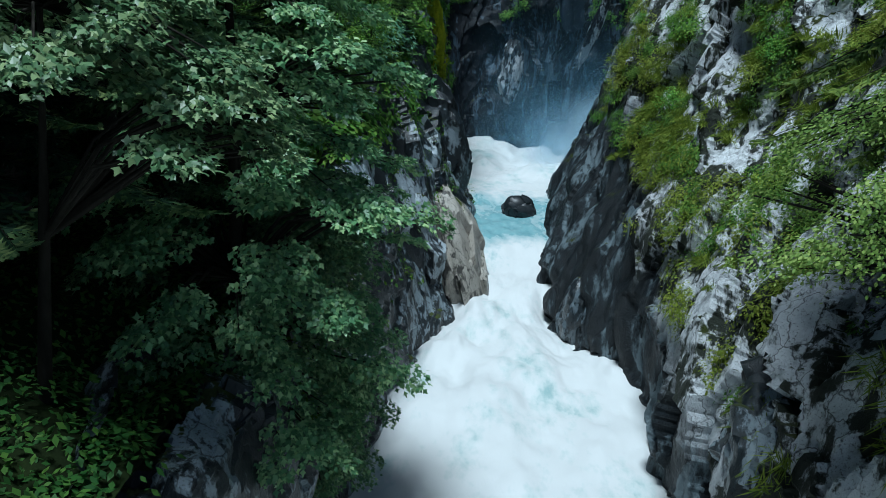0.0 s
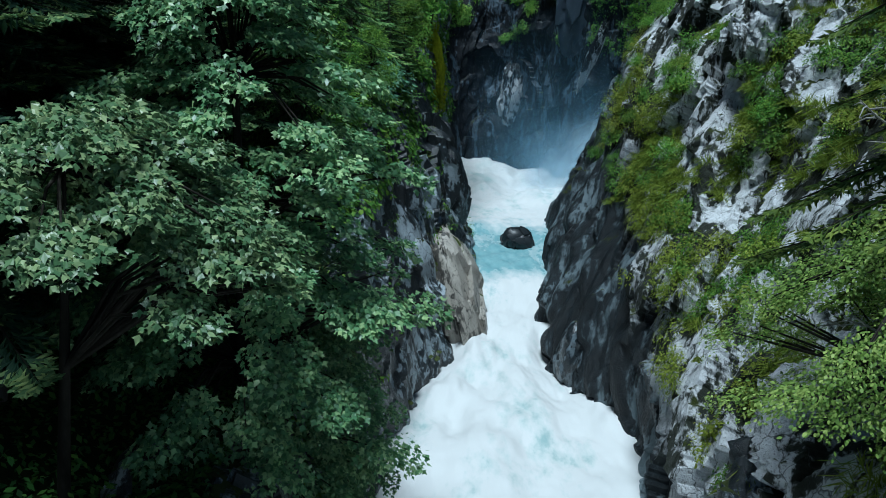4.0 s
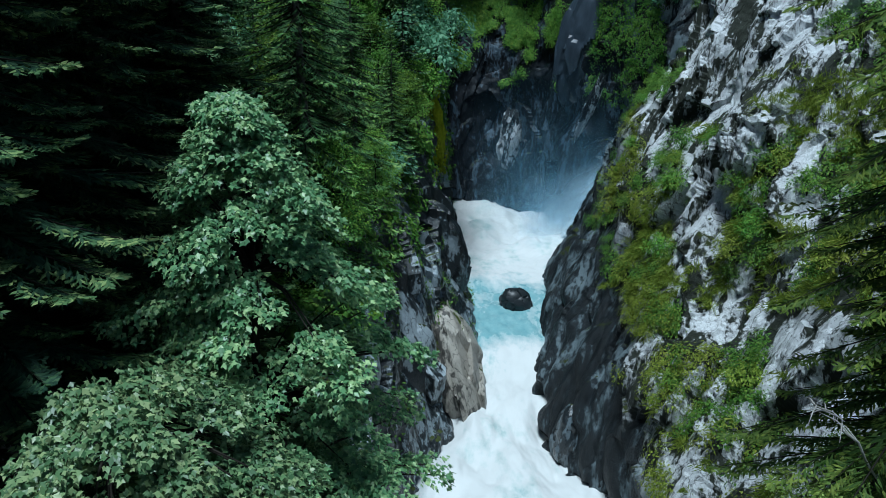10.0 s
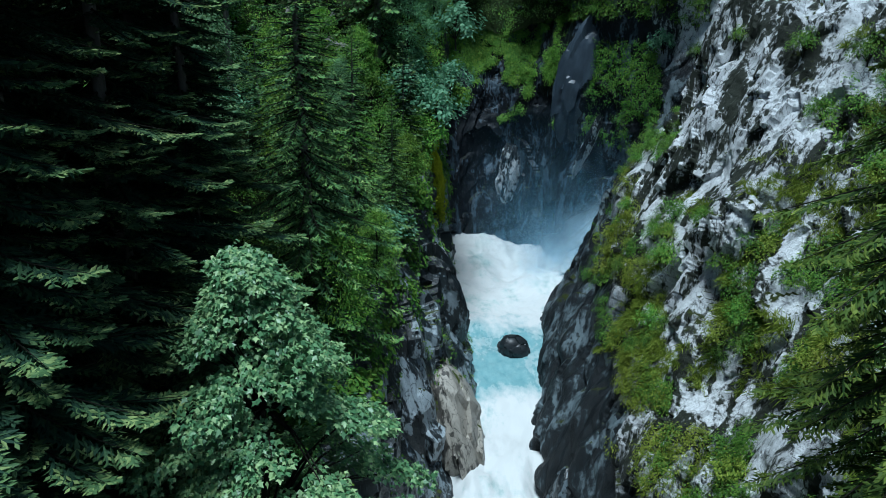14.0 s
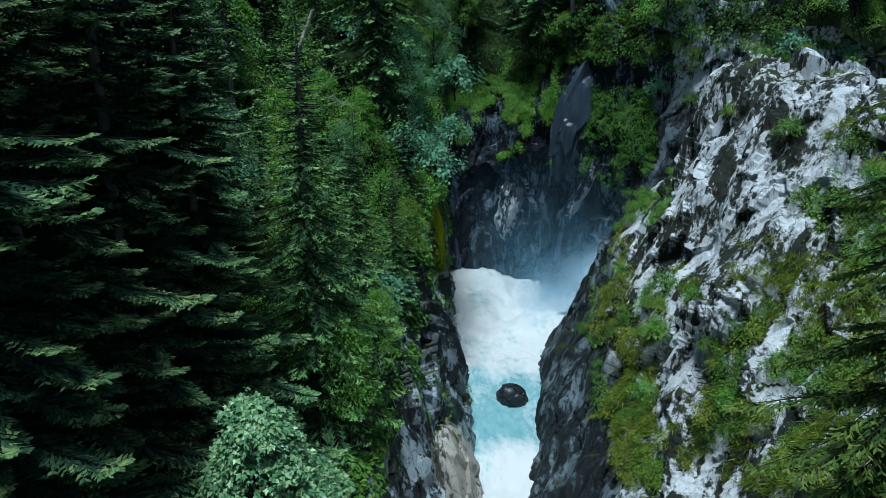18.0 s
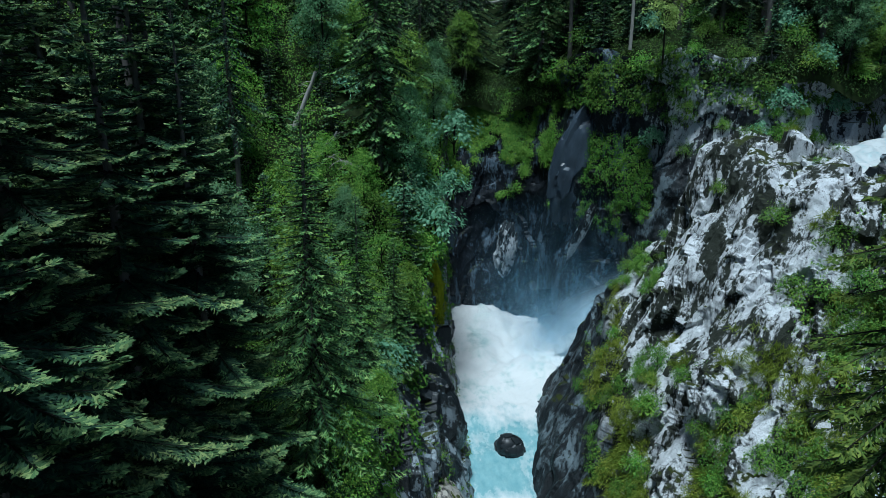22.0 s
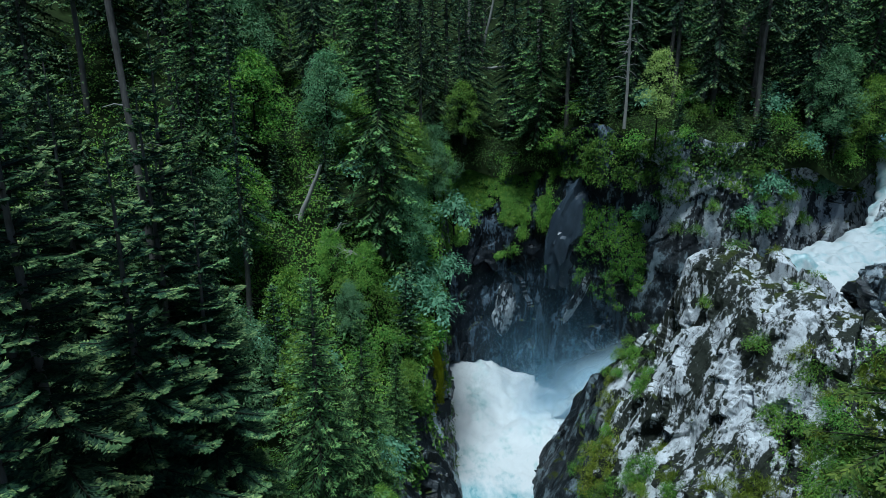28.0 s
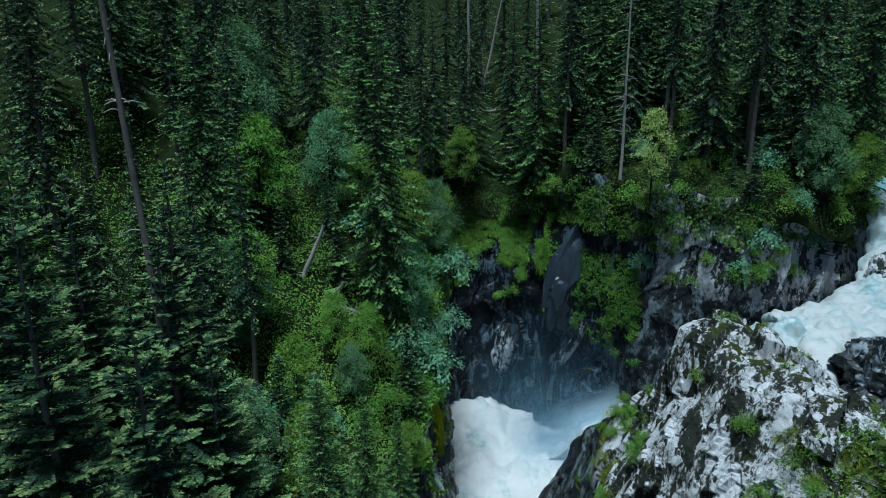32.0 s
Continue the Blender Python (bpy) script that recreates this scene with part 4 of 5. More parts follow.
put(near_d, "dense fresh green spruce above the gorge", -7.4, 36.5, 9, 34, 0.9)
put(near_b, NEAR_L, -11.5, 31, 9, 39, 5.1)
put(near_c, "tall yellow-green spruce drooping over the rocky bank", 11.8, 14.6, 4, 48, 3.3)
put(near_d, "dense fresh green spruce above the gorge", -6.0, 46.8, 10, 27, 0.2)
put(near_d, "dense fresh green spruce above the gorge", -3.9, 53.2, 10.5, 22, 1.6)
put(mid_b, MID_L, -8.6, 43, 12, 31, 2.6)
put(mid_b, MID_L, -6.4, 71.0, 25, 55, 2.2)
put(near_a, NEAR_L, -18.5, 33, 14, 45.5, 0.8)
put(near_b, NEAR_L, -14.8, 36.2, 13, 47, 3.8)
put(near_b, NEAR_L, -13.6, 31.5, 10, 44.5, 1.8)
put(near_b, NEAR_L, -20.8, 37, 16, 46, 5.2)

frng = np.random.default_rng(77)


def scatter(kinds, count, xr, yr, land, hr, near=3.2, keep=None):
    """Stands trees at random in an oblong of forest, at least so far apart."""
    done = 0
    for _ in range(count * 12):
        if done >= count:
            break
        x, y = frng.uniform(*xr), frng.uniform(*yr)
        if keep and not keep(x, y):
            continue
        if any((x - a) ** 2 + (y - b) ** 2 < near * near for a, b in spots):
            continue
        spots.append((x, y))
        kind, label = kinds[int(frng.integers(len(kinds)))]
        z = float(land(np.array(x), np.array(y))) - 0.3
        put(kind, label, x, y, z, z + frng.uniform(*hr), frng.uniform(0, 6.28))
        done += 1


spots = [(-13.2, 20.5), (-12.2, 16.5), (-17.5, 25.5), (-10.8, 24.5), (-17, 14.5), (-7.4, 36.5), (-11.5, 31), (-6.0, 46.8), (-8.6, 43), (-6.4, 72.3), (-17.3, 38.7), (24.4, 78.3)]
FOREST = [(mid_a, MID_L), (mid_b, MID_L), (thin_a, THIN_L), (mid_a, MID_L)]


def open_glade(x, y):
    return not (-21 < x < 2 and 48 < y < 84)


scatter(FOREST, 15, (-36, -14.5), (30, 58), left_land, (20, 30), 4.2)
scatter(FOREST, 24, (-40, -7), (58, 100), left_land, (20, 32), 4.4, open_glade)
scatter(FOREST, 34, (-8, 60), (80, 108), lambda x, y: back_land(x, y) - 0.6, (22, 34), 4.4, lambda x, y: y > hermite(BX, BY, np.array(x)) + 5)
scatter([(far_a, MID_L), (far_a, MID_L), (thin_a, THIN_L)], 95, (-60, 90), (104, 160), lambda x, y: back_land(x, y) - 0.6, (24, 36), 4.2)
scatter([(young, YOUNG_L)], 44, (0, 50), (76, 106), lambda x, y: back_land(x, y) - 0.6, (4, 10), 2.0, lambda x, y: hermite(BX, BY, np.array(x)) + 4.5 < y)
scatter([(young, YOUNG_L)], 20, (-24, -2), (44, 82), left_land, (4, 10), 2.4)

# broad-leaved trees among the spruces
brng = np.random.default_rng(44)
rowan = make_broadleaf("rowan_tree", dome_sprays(brng, (0, 0), 2.6, 2.5, 10.5, 5.5, 46, 1.1, 1.6), 160, 0.21, M_HERB, 41,
                       [(0.2, 0, -1.0), (0.1, 0, 2.5), (0, 0.1, 6), (0, 0, 9.8)], [0.13, 0.11, 0.07, 0.02], DIAM, DIAM_F)
ash = make_broadleaf("ash_tree", dome_sprays(brng, (0, 0), 2.9, 2.0, 12.0, 6.0, 54, 1.2, 1.6), 150, 0.22, M_SAGE, 42,
                     [(0.2, 0, -1.0), (0.1, 0, 3.0), (0, 0.1, 7), (0, 0, 11.2)], [0.15, 0.12, 0.08, 0.02], DIAM, DIAM_F)
seen = []
for kind, x, y, k in ((rowan, -18.8, 62.5, 0.9), (rowan, -19.5, 72, 1.15), (ash, -13.0, 78, 1.0), (rowan, -9.5, 79, 0.9), (ash, -20.0, 60, 0.9), (rowan, -13.5, 57, 0.8),
                      (rowan, -3.5, 80, 0.9), (ash, -22.5, 80, 1.2), (rowan, 3.0, 101, 0.9), (ash, 44, 78, 0.9), (rowan, 49, 79, 0.8), (ash, -15.5, 47, 0.9), (rowan, -11.0, 50, 0.9),
                      (ash, -3.4, 70.8, 0.85), (ash, -1.0, 81.0, 0.8), (rowan, -7.6, 65.5, 0.6), (rowan, -11.0, 64.5, 0.62), (ash, -8.8, 61.0, 0.5),
                      (rowan, -5.8, 36.0, 0.7), (rowan, -4.2, 42.0, 0.5), (rowan, -3.0, 56.5, 0.55)):
    z = float(left_land(np.array(x), np.array(y))) if y < 95 and x < 0 else float(back_land(np.array(x), np.array(y))) - 0.8
    if kind in seen:
        ob = copy_thing(kind, pose(x, y, z, 0, 0, 70 * k * x))
        ob.scale = (k, k, k)
    else:
        seen.append(kind)
        ob = kind
        ob.matrix_basis = pose(x, y, z)
    tagged(ob, "light green broad-leaved tree among the spruces" if kind is rowan else "blue-green broad-leaved tree among the spruces", "tree", "broad-leaved trees of the glade")


# ---- undergrowth, shrubs and grass ----
def clumps(name, pts, nrm, seed, per, size, spread, material, label, lift=0.5, rise=0.35, category="undergrowth", shape=OVAL, tris=OVAL_F):
    """Many small leafy clumps on given points, as one mass of leaves."""
    rng = np.random.default_rng(seed)
    n = len(pts) * per
    base, nn = np.repeat(pts, per, 0), np.repeat(nrm, per, 0)
    big = np.repeat(rng.uniform(0.5, 1.4, len(pts)), per)
    d = unit(rng.normal(size=(n, 3)) + nn * 0.7)
    p = base + d * (spread * big * rng.uniform(0.3, 1.0, n))[:, None] + nn * (rise * big * rng.uniform(0, 1, n))[:, None]
    facing = unit(np.array([[0, 0, 1.0]]) * lift + nn * 0.6 + 0.5 * d + 0.3 * rng.normal(size=(n, 3)))
    v, f = leaves(p, facing, d + np.array([[0, 0, -0.4]]), size * rng.uniform(0.5, 1.4, n), shape, tris)
    return tagged(thing_np(name, v, f, material), label, category, kind="stuff")


def grass_mass(name, pts, nrm, seed, per, length, material, label):
    """Tufts of arching grass blades on given points, as one mass."""
    rng = np.random.default_rng(seed)
    n = len(pts) * per
    big = np.repeat(rng.uniform(0.55, 1.4, len(pts)), per)
    base = np.repeat(pts, per, 0) + rng.normal(size=(n, 3)) * np.array([0.14, 0.14, 0.04]) * big[:, None]
    d1 = unit(np.array([[0, 0, 0.75]]) + np.repeat(nrm, per, 0) * 0.7 + 0.55 * rng.normal(size=(n, 3)))
    ln = length * big * rng.uniform(0.6, 1.2, n)
    d2 = unit(d1 * np.array([1.3, 1.3, 0.1]) + np.array([[0, 0, -0.45]]))
    nn = unit(np.cross(d1, rng.normal(size=(n, 3))))
    a = blades(base, d1, ln * 0.75, 0.05 + 0 * ln, nn)
    b = blades(base + d1 * (0.42 * ln)[:, None], d2, ln * 0.7, 0.045 + 0 * ln, nn)
    v, f = merge([a, b])
    return tagged(thing_np(name, v, f, material), label, "grass", kind="stuff")


def patchy(scale, least, salt):
    return lambda q: fbm(q / scale, 3, salt) > least


prng = np.random.default_rng(5)
# left bank
pts, nrm = above(bank_grid, prng, 9000, 0.1, ((-40, 36, 6), (8, 125, 90)), patchy(5.0, -0.35, 201))
clumps("undergrowth", pts, nrm, 11, 26, 0.25, 0.75, M_HERB, "green herbs and ferns covering the steep bank", shape=DIAM, tris=DIAM_F)
pts, nrm = above(left_grid, prng, 2600, -0.2, ((-9, 8, 6.5), (4, 95, 33)), lambda q: (fbm(q / 3.0, 3, 203) > -0.25) & ~((q[:, 1] > 63) & (q[:, 1] < 70.5) & (q[:, 2] < 15.5)))
clumps("undergrowth", pts, nrm, 12, 9, 0.34, 0.45, M_BUSH, "bright green leaves hanging over the rock rim")
pts, nrm = above(left_grid, prng, 500, 0.35, ((-9, 20, -3), (4, 95, 7)), patchy(2.5, 0.15, 204))
clumps("undergrowth", pts, nrm, 13, 7, 0.22, 0.3, M_BUSH, "small plants rooted in ledges of the wet wall")
pts, nrm = above(left_grid, prng, 1100, -0.9, ((-4, 64.8, 8.5), (1.8, 69.5, 16.5)), patchy(2.2, -0.45, 205))
clumps("moss", pts, nrm, 14, 12, 0.18, 0.22, M_YELLOW, "vivid yellow-green moss on the rock edge", 0.3, 0.1, "moss")
pts, nrm = above(bank_grid, prng, 1900, 0.1, ((-22, 7, -2), (-6, 37, 22)), patchy(5.0, -0.5, 206))
clumps("undergrowth", pts, nrm, 25, 20, 0.22, 0.7, M_FERN, "dark ferns in the shade under the trees", shape=DIAM, tris=DIAM_F)
# back wall and shelf
pts, nrm = above(shelf_grid, prng, 4800, 0.1, ((-30, 70, 20), (75, 125, 80)), patchy(5.0, -0.4, 211))
clumps("undergrowth", pts, nrm, 15, 17, 0.27, 0.65, M_FERN, "green herbs on the forest shelf", shape=DIAM, tris=DIAM_F)
pts, nrm = above(back_grid, prng, 3600, -1, ((-2, 80, 14), (16.5, 110, 40)), lambda q: fbm(q / 2.6, 3, 213) > 0.74 - 0.06 * (q[:, 2] - 12))
clumps("undergrowth", pts, nrm, 16, 22, 0.22, 0.6, M_HERB, "curtain of bright green leaves on the back wall", shape=DIAM, tris=DIAM_F)
pts, nrm = above(back_grid, prng, 760, -1, ((18.5, 76, 13), (25.5, 92, 26)), patchy(3.0, -0.3, 214))
clumps("moss", pts, nrm, 17, 24, 0.2, 0.5, M_BUSH, "olive-green leafy cushion hanging on the dark wall", 0.3, 0.3, "moss")
pts, nrm = above(back_grid, prng, 330, -1, ((24, 66, 27), (66, 110, 40)), patchy(3.5, 0.15, 215))
clumps("undergrowth", pts, nrm, 18, 9, 0.36, 0.5, M_HERB, "green plants in the cracks of the back rock")
pts, nrm = above(back_grid, prng, 560, -1, ((-2, 66, 30.5), (66, 110, 40)), patchy(5.0, -0.5, 216))
clumps("undergrowth", pts, nrm, 19, 9, 0.38, 0.6, M_FERN, "leafy fringe along the rock rim")
pts, nrm = above(back_grid, prng, 900, -1, ((14, 66, 28.5), (26, 110, 40)), patchy(4.0, -0.35, 217))
clumps("undergrowth", pts, nrm, 24, 16, 0.28, 0.55, M_BUSH, "green leaves spilling over the back wall rim", shape=DIAM, tris=DIAM_F)
# the pale cliff: plants on ledges, few on the bare knob
def ledge(scale, least, salt):
    def ok(q):
        bare = np.maximum(smooth01(16, 20, q[:, 2]) * smooth01(40, 44, q[:, 1]), 0.8 * smooth01(13.6, 14.8, q[:, 0]) * smooth01(37, 40, q[:, 1]))
        lush = 0.34 * smooth01(15, 18, q[:, 0]) * smooth01(43, 40, q[:, 1]) + 0.12 * smooth01(15, 12.5, q[:, 0]) * smooth01(34, 38, q[:, 1])
        dry = q[:, 2] > -1.5 + 0.155 * q[:, 1] + 3 * fbm(q / 3.0, 2, salt + 3)
        return (fbm(q / scale, 3, salt) + lush - 0.55 * bare > least) & dry
    return ok


wall = ((8, 12, -5), (32, 72, 31))
pts, nrm = above(right_grid, prng, 3200, 0.12, wall, ledge(3.0, 0.55, 221))
clumps("undergrowth", pts, nrm, 20, 24, 0.14, 0.42, M_BUSH, "green cushions of small plants on the cliff ledges", shape=DIAM, tris=DIAM_F)


def edge_strip(q):
    """The belt of plants along the upper limit of the spray."""
    line = np.maximum(-15.0 + 0.51 * q[:, 1], -3.0 + 0.2 * q[:, 1])
    return np.abs(q[:, 2] - line) + 2.6 * fbm(q / 2.4, 3, 222) < 0.9


pts, nrm = above(right_grid, prng, 1300, -0.5, ((9.5, 22, -3), (17.5, 61, 16)), edge_strip)
clumps("undergrowth", pts, nrm, 21, 28, 0.14, 0.45, M_GRASS, "yellow-green plants clinging to the cliff edge", shape=DIAM, tris=DIAM_F)
pts, nrm = above(right_grid, prng, 1700, 0.2, wall, ledge(3.6, 0.46, 223))
grass_mass("grass", pts, nrm, 22, 22, 0.75, M_GRASS, "yellow-green grass tufts arching over the ledges")
pts, nrm = above(right_grid, prng, 1500, 0.15, ((22, 12, 5), (60, 42, 34)), patchy(6.0, -0.4, 224))
clumps("undergrowth", pts, nrm, 23, 20, 0.2, 0.6, M_HERB, "green herbs on the rocky bank", shape=DIAM, tris=DIAM_F)


def shrub_kind(seed, r, mat, shape=DIAM, tris=DIAM_F, size=0.15, per=340, count=9):
    rng = np.random.default_rng(seed)
    sp = []
    for i in range(count):
        a = i * 2.4 + rng.uniform(-0.4, 0.4)
        q = r * 0.62 * math.sqrt((i + 0.3) / count)
        sp.append((q * math.cos(a), q * math.sin(a), r * (0.95 - 0.55 * (i / count) ** 1.2) * rng.uniform(0.8, 1.15), r * rng.uniform(0.30, 0.46)))
    return make_broadleaf("shrub", sp, per / (r * r) * 2.2, size, mat, seed, [(0, 0, -0.4), (0.02, 0, 0.1), (0, 0.02, 0.4 * r)], [0.05, 0.045, 0.03], shape, tris, 0.6)


shrubs = [shrub_kind(301, 1.5, M_BUSH), shrub_kind(302, 1.3, M_HERB), shrub_kind(303, 1.7, M_TEAL, DIAM, DIAM_F, 0.24), shrub_kind(304, 1.4, M_GRASS)]
SHRUB_L = ["green leafy shrub rooted in the rock", "dark green shrub with small leaves", "blue-green willow shrub on the slope", "yellow-green shrub on the cliff ledge"]
used = []


def plant(k, p, scale, spin, label=None):
    ob = shrubs[k]
    m = Matrix.LocRotScale(Vector(p), Euler((0, 0, spin)), (scale, scale, scale))
    if k not in used:
        used.append(k)
        ob.matrix_basis = m
    else:
        ob = copy_thing(ob, Matrix.LocRotScale(Vector(p), Euler((0, 0, spin)), None))
        ob.scale = (scale, scale, scale)
    return tagged(ob, label or SHRUB_L[k], "shrub", "shrubs of the gorge")


def sow(grid, count, least, box, mask, kinds, smin, smax, sink=0.15):
    q, n = above(grid, prng, count, least, box, mask)
    for p, m in zip(q, n):
        plant(int(prng.choice(kinds)), p - np.array([0, 0, sink]) + 0.1 * m, prng.uniform(smin, smax), prng.uniform(0, 6.28))


sow(right_grid, 60, 0.15, ((12, 20, 0), (26, 58, 27)), ledge(3.2, 0.40, 231), [0, 1, 3], 0.5, 1.1)
sow(right_grid, 22, 0.1, ((12, 36, 5), (15.5, 60, 13)), None, [0, 3], 0.4, 0.8)
sow(right_grid, 16, -0.3, ((14.0, 50, 10.5), (19.5, 63, 19)), None, [0, 1, 1], 0.45, 0.9)
sow(right_grid, 24, 0.2, ((22, 14, 6), (50, 42, 30)), None, [0, 1, 1], 0.9, 1.7)
sow(right_grid, 8, 0.2, ((12, 13, -4), (20, 26, 12)), None, [0, 1], 0.6, 1.2)
sow(bank_grid, 62, 0.1, ((-24, 40, 8), (3, 96, 50)), None, [0, 1, 1, 2], 0.8, 1.8)
sow(bank_grid, 14, 0.1, ((-12, 30, 5), (-5, 42, 16)), None, [0, 1], 0.8, 1.4)
sow(back_grid, 26, -1, ((0, 66, 27), (66, 110, 38)), None, [0, 1, 1], 0.6, 1.3)
sow(back_grid, 16, -1, ((26, 70, 24), (46, 84, 31)), None, [0, 1, 2], 0.8, 1.4)
sow(shelf_grid, 36, 0.1, ((0, 72, 30), (60, 100, 60)), None, [0, 1, 1, 2], 0.9, 1.9)
for p, k, s in (((1.4, 76.0, 25.8), 2, 2.0), ((-0.6, 66.3, 18.0), 2, 1.9), ((-2.5, 70.0, 21.0), 2, 1.7), ((0.8, 72, 21), 2, 1.5), ((-4.5, 62, 16.5), 0, 1.6), ((-3.2, 58, 14.0), 0, 1.5), ((-3.8, 66.5, 20.5), 2, 1.6), ((-1.4, 69.0, 19.5), 0, 1.4), ((-6.5, 64, 20.5), 0, 1.6), ((-9.5, 63, 22.5), 1, 1.5), ((-5.5, 60, 18.0), 0, 1.4)):
    plant(k, p, s, 1.0 + s, None)


# ---- rocks, dead wood and spray ----
def boulder(name, centre, radii, material, salt, label, tilt=0.0, amp=0.22, smooth=False, fine=1.0):
    """A broken, slabby boulder."""
    n, m = 60, 90
    th, ph = np.linspace(0.02, math.pi - 0.02, n), np.linspace(0, 2 * math.pi, m)
    T, P = np.meshgrid(th, ph, indexing="ij")
    d = np.stack([np.sin(T) * np.cos(P), np.sin(T) * np.sin(P), np.cos(T)], -1)
    q = d.reshape(-1, 3)
    r = 1 + amp * 1.6 * facets(q * 1.5 + salt, salt, 0.9) + fine * (amp * 0.5 * facets(q * 3.4 + salt, salt + 9, 0.8) + 0.05 * fbm(q * 6, 3, salt))
    v = (q * r[:, None]).reshape(n, m, 3)
    v[:, -1] = v[:, 0]
    v = v.reshape(-1, 3) * np.array(radii)
    ob = thing_np(name, v, grid_faces(n, m), material, smooth=True, crease=0 if smooth else 24)
    ob.matrix_basis = pose(*centre, 0, tilt, 20 * (salt % 7))
    return tagged(ob, label, "rock")


boulder("boulder", (7.05, 61.6, -3.2), (1.6, 1.2, 1.3), M_WET, 434, "dark wet wedge-shaped boulder standing in the turquoise pool", 14, 0.13, False, 0.0)
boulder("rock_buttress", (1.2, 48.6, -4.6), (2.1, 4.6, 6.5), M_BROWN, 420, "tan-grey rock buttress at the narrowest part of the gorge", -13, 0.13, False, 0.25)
boulder("rock_buttress", (-1.1, 57.0, 3.0), (1.7, 3.2, 5.6), M_DARK, 403, "dark rock pillar above the gorge", -8, 0.13, False, 0.5)
boulder("rock_buttress", (-2.9, 45.0, 0.3), (2.3, 3.2, 6.2), M_STREAK, 427, "dark rock block streaked with pale lichen", -12, 0.13, False, 0.5)
boulder("boulder", (8.75, 41.3, -5.2), (1.15, 1.5, 2.5), M_WORN, 413, "smooth dark rock at the foot of the chute", 10, 0.08, True, 0.3)
boulder("boulder", (37.0, 50.5, 26.2), (3.9, 3.4, 3.3), M_DARK, 406, "large dark mossy boulder beside the stream above the knob")
boulder("boulder", (55.5, 74.5, 28.4), (2.6, 1.8, 1.7), M_DARK, 407, "dark boulder below the white cascade")
boulder("boulder", (50.0, 73.0, 27.8), (2.0, 1.6, 2.3), M_PALE, 408, "pale boulder by the stream bank")
boulder("boulder", (12.0, 17.5, -1.0), (2.2, 3.0, 4.0), M_DARK, 409, "pale slab of rock at the foot of the cliff", 25)
boulder("boulder", (13.0, 20.0, 3.2), (2.0, 1.8, 1.6), M_PALE, 410, "pale ledge block on the rocky bank", 18)
boulder("boulder", (17.6, 39.6, 15.2), (1.9, 1.6, 2.0), M_PALE, 411, "pale overhanging snout of rock on the cliff", -15)


boulder("rock_slab", (18.4, 87.0, 13.0), (0.6, 0.8, 4.8), M_SLATE, 412, "pale diagonal slab on the dark wall", -28, 0.12)
boulder("rock_pillar", (9.3, 96.2, 7.5), (1.5, 1.2, 4.2), M_SLATE, 413, "rounded grey pillar on the dark wall", 5, 0.12)
boulder("rock_slab", (17.9, 90.6, 20.6), (3.3, 1.4, 7.6), M_SLAB, 441, "smooth blue-black slab leaning on the wall", 12, 0.10, False, 0.3)


boulder("moss_cushion", (-0.95, 66.6, 12.6), (0.9, 1.3, 3.4), M_MOSS, 415, "vivid yellow-green moss draped over a rock edge", -6, 0.10, True)


def dead_trunk(path, r0, r1, seed, label, twigs=0, reach=2.0, wood=None):
    """A bare dead trunk along a path, with broken side branches."""
    rng = np.random.default_rng(seed)
    p = np.array(path, float)
    k = np.linspace(0, 1, 9)
    pts = np.stack([np.interp(k, np.linspace(0, 1, len(p)), p[:, i]) for i in range(3)], 1) + 0.05 * rng.normal(size=(9, 3))
    root = new("dead_tree")
    thing_np("trunk", *tube(pts, np.linspace(r0, r1, 9), 8, 0.04, seed), wood or M_DEAD, root, True)
    for i in range(twigs):
        s = rng.uniform(0.25, 0.98)
        b = np.array([np.interp(s, k, pts[:, j]) for j in range(3)])
        d = rng.normal(size=3) * np.array([1, 1, 0.35])
        d /= np.linalg.norm(d)
        ln = reach * rng.uniform(0.4, 1.1) * (1.15 - 0.6 * s)
        e = b + d * ln + np.array([0, 0, -0.2 * ln])
        thing_np("branch", *tube([b, (b + e) / 2 + np.array([0, 0, 0.12 * ln]), e], [min(0.045, 0.6 * r0), min(0.03, 0.4 * r0), min(0.01, 0.15 * r0)], 5), M_DEAD, root, True)
    return tagged(root, label, "dead tree")


dead_trunk([(-16.2, 69.5, 25.0), (-14.6, 70, 29.5), (-12.4, 70.3, 34.2)], 0.36, 0.16, 1, "leaning grey dead trunk on the slope", 10, 2.2)
dead_trunk([(-19.5, 68.5, 26.4), (-15.0, 68.5, 26.3)], 0.13, 0.10, 2, "pale fallen trunk lying across the slope", 2, 0.8)
dead_trunk([(-14.0, 68.5, 24.5), (-10.4, 68.5, 28.4)], 0.16, 0.08, 3, "pale fallen trunk leaning on the slope", 7, 1.8)
dead_trunk([(-12.5, 68.0, 26.5), (-8.0, 67.5, 25.0)], 0.10, 0.03, 4, "tangle of dead branches on the slope", 16, 2.2)
dead_trunk([(4.0, 108, 42.3), (13.2, 108, 43.0)], 0.24, 0.14, 5, "pale fallen trunk in the forest", 3, 1.0)
dead_trunk([(15.2, 108, 36.0), (14.6, 108, 46), (14.2, 108, 62)], 0.34, 0.20, 6, "bare pale grey standing trunk in the forest", 8, 1.5)
dead_trunk([(4.2, 110, 40.0), (4.0, 110, 62)], 0.28, 0.18, 7, "bare pale grey standing trunk in the forest", 6, 1.2)
dead_trunk([(6.0, 109, 44.0), (7.6, 109, 52), (9.2, 109, 60)], 0.22, 0.10, 8, "leaning pale dead trunk in the forest", 8, 1.6)
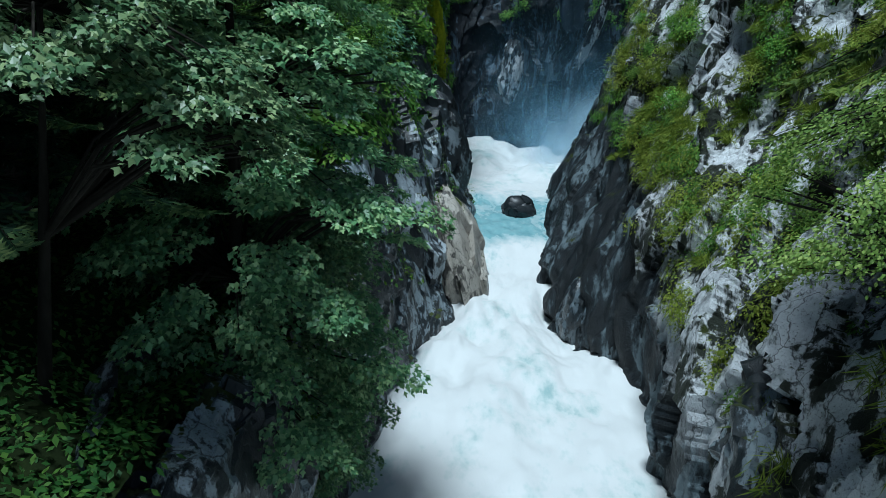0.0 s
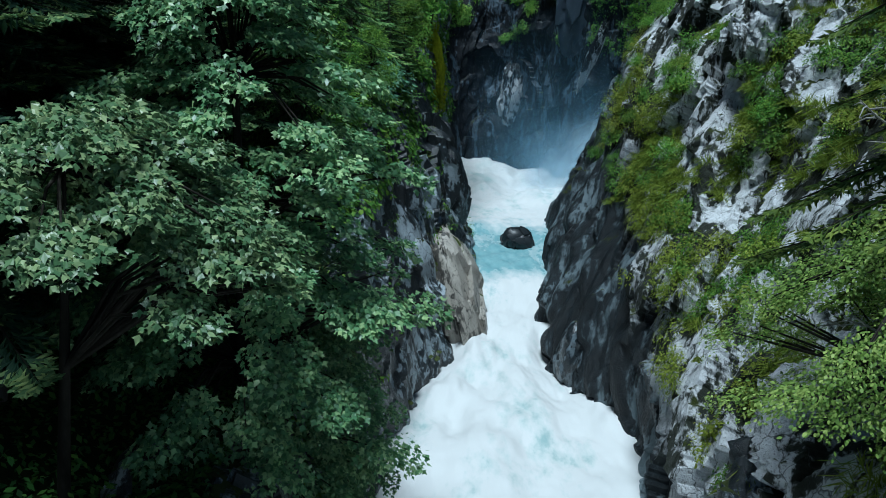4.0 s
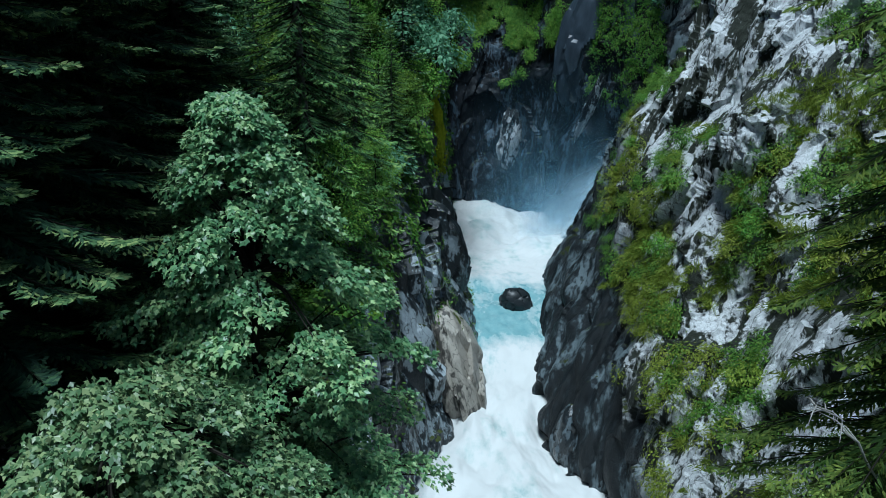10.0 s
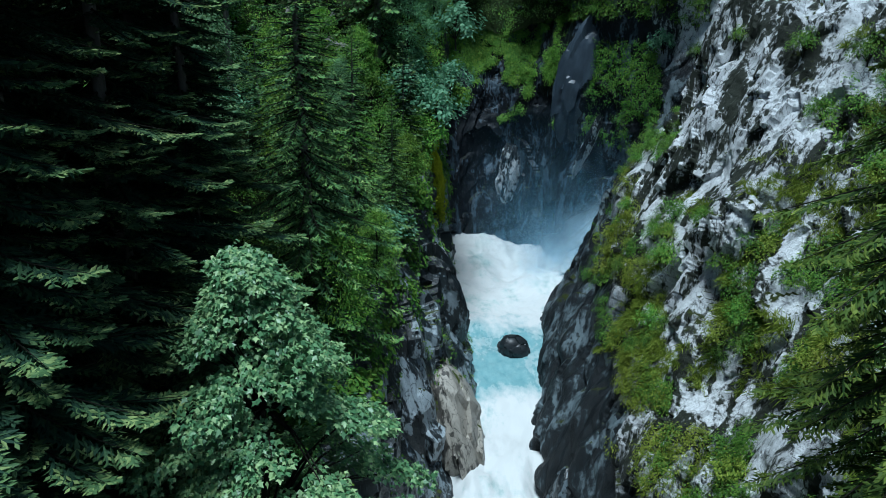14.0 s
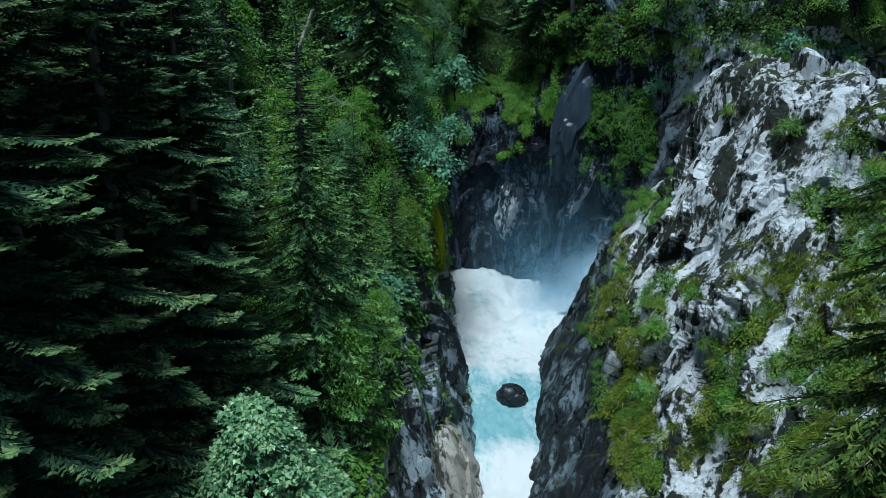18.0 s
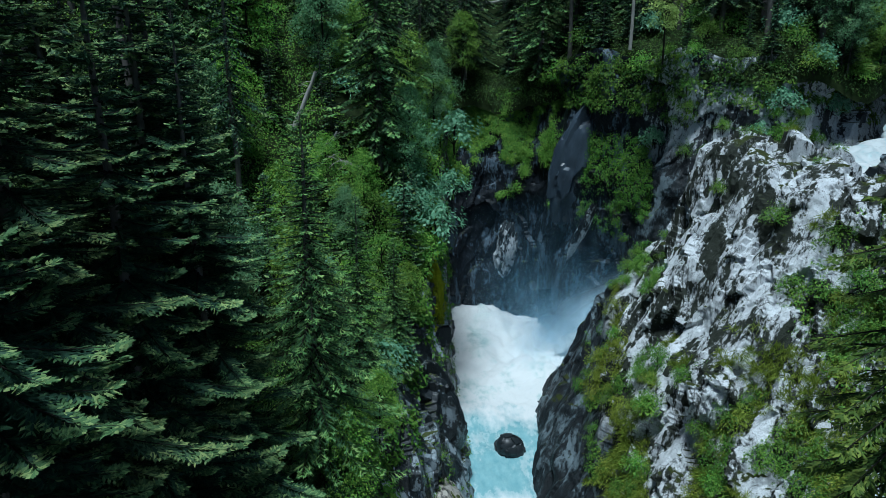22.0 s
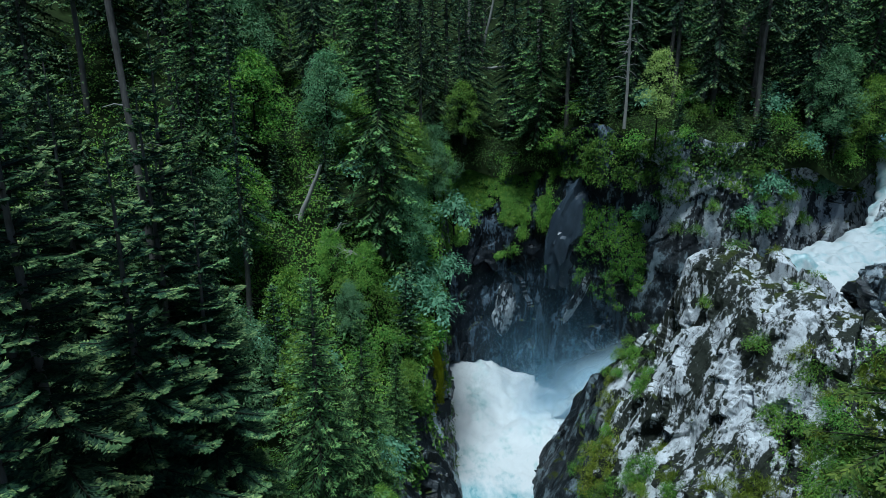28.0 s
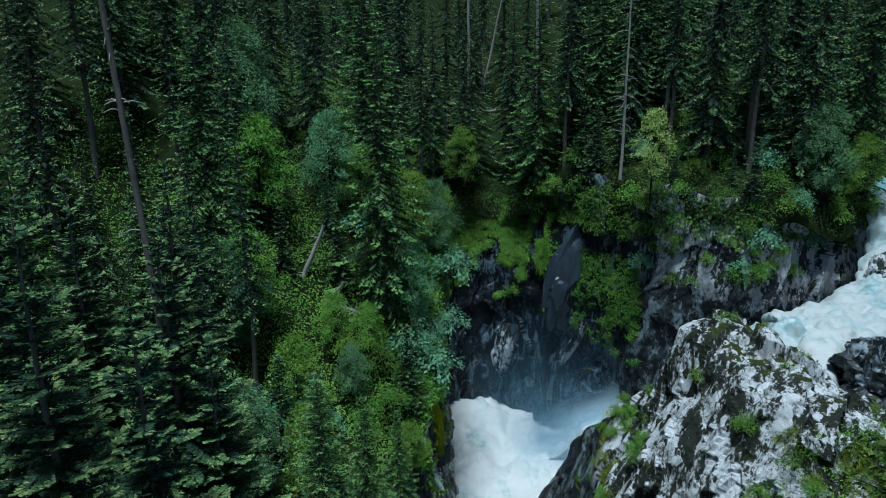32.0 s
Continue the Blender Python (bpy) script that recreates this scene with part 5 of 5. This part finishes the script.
dead_trunk([(33.0, 88, 38), (33.1, 88, 49), (33.2, 88, 66)], 0.26, 0.10, 9, "dead spruce with bleached bare branches", 46, 3.4)
dead_trunk([(22.8, 86, 36), (22.7, 86, 46), (22.5, 86, 60)], 0.22, 0.08, 10, "dead spruce with bleached bare branches", 34, 2.8)
dead_trunk([(-14.4, 34.6, 14), (-15.2, 34.6, 34), (-16.2, 34.7, 58)], 0.26, 0.14, 11, "tall bare grey trunk with short dead stubs", 30, 2.0, M_BARK)
dead_trunk([(9.9, 13.2, 11.5), (8.6, 12.8, 13.2), (7.6, 12.6, 14.0)], 0.035, 0.01, 12, "pale bare twig on the rocky bank", 9, 1.1)
dead_trunk([(10.2, 14.0, 8.5), (8.9, 13.6, 9.3), (7.9, 13.4, 9.0)], 0.035, 0.01, 13, "pale bare twig on the rocky bank", 8, 1.1)

birch = make_broadleaf("birch_tree", dome_sprays(np.random.default_rng(3), (24.4, 78.6), 1.9, 38.5, 45.5, 41.5, 34, 0.8, 1.6), 150, 0.22, M_BIRCH, 31,
                       [(24.6, 78.8, 34.5), (24.5, 78.7, 38), (24.4, 78.6, 42), (24.4, 78.6, 45)], [0.11, 0.09, 0.06, 0.02], OVAL, OVAL_F)
tagged(birch, "small pale yellow-green birch on the rock rim", "tree")


def mist_material(name, tone, thick, top_power, slant=False):
    m, nt, bsdf = nodes_of(name)
    tc = nt.nodes.new("ShaderNodeTexCoord")
    sep = nt.nodes.new("ShaderNodeSeparateXYZ")
    nt.links.new(tc.outputs["Generated"], sep.inputs[0])
    u = sep.outputs["X"]
    edge = maths(nt, "MULTIPLY", maths(nt, "MULTIPLY", maths(nt, "POWER", u, 1.9), maths(nt, "SUBTRACT", 1.0, u)), 6.6)
    fall = maths(nt, "MULTIPLY", maths(nt, "POWER", maths(nt, "SUBTRACT", 1.0, sep.outputs["Z"]), top_power), maths(nt, "MINIMUM", maths(nt, "MULTIPLY", sep.outputs["Z"], 4.5), 1.0))
    if slant:
        d = maths(nt, "SUBTRACT", sep.outputs["Z"], maths(nt, "MULTIPLY_ADD", maths(nt, "MULTIPLY", u, u), 0.5, 0.2))
        d = maths(nt, "MULTIPLY_ADD", maths(nt, "ABSOLUTE", d), -2.3, 1.0)
        fall = maths(nt, "POWER", maths(nt, "MAXIMUM", d, 0.0), top_power)
    wisp = ramp(nt, noise_of(nt, 0.16, 5, 0.55), [(0.30, (0.15, 0.15, 0.15)), (0.70, (1, 1, 1))])
    a = maths(nt, "MULTIPLY", maths(nt, "MULTIPLY", edge, fall), maths(nt, "MULTIPLY", wisp, thick))
    df = add(nt, "BsdfDiffuse", Color=tone)
    tr = nt.nodes.new("ShaderNodeBsdfTransparent")
    tl = add(nt, "BsdfTranslucent", Color=tone)
    half = nt.nodes.new("ShaderNodeMixShader")
    nt.links.new(df.outputs[0], half.inputs[1])
    nt.links.new(tl.outputs[0], half.inputs[2])
    mx = nt.nodes.new("ShaderNodeMixShader")
    nt.links.new(a, mx.inputs[0])
    nt.links.new(tr.outputs[0], mx.inputs[1])
    nt.links.new(half.outputs[0], mx.inputs[2])
    nt.links.new(mx.outputs[0], nt.nodes["Material Output"].inputs["Surface"])
    return m


M_MIST = mist_material("drifting_spray", (0.36, 0.66, 0.88, 1), 0.5, 1.9)
M_PLUME = mist_material("dense_spray", (0.72, 0.84, 0.90, 1), 3.2, 1.5, True)
for i, (y0, x0, x1, low, top) in enumerate(((79.0, 12, 25, -3.5, 8), (81.0, 11, 26, -3.5, 9), (83.0, 9, 27, -3.5, 10.5))):
    U, Wv = np.meshgrid(np.linspace(0, 1, 40), np.linspace(0, 1, 30), indexing="ij")
    g = np.stack([x0 + (x1 - x0) * U, y0 + 1.2 * np.sin(3 * U + i) + 1.0 * Wv, low + (top - low) * Wv], -1)
    veil = thing_np("spray_plume", g.reshape(-1, 3), grid_faces(40, 30), M_PLUME, smooth=True)
    veil.visible_shadow = False
    tagged(veil, "dense white plume of spray where the fall strikes", "spray", kind="stuff")
for i, (y0, x0, x1, top) in enumerate(((76, 3, 22, 9), (79, 2, 25, 14), (82, 1, 27, 18), (85, 1, 28, 22), (88, 1, 28, 22), (91, 0, 27, 20))):
    u, w = np.linspace(0, 1, 40), np.linspace(0, 1, 30)
    U, Wv = np.meshgrid(u, w, indexing="ij")
    g = np.stack([x0 + (x1 - x0) * U, y0 + 2.5 * np.sin(2.2 * U + i) + 1.5 * Wv, -3.5 + (top + 3.5) * Wv * (0.75 + 0.25 * U)], -1)
    veil = thing_np("spray_veil", g.reshape(-1, 3), grid_faces(40, 30), M_MIST, smooth=True)
    veil.visible_shadow = False
    tagged(veil, "thin blue-white veil of waterfall spray", "spray", kind="stuff")
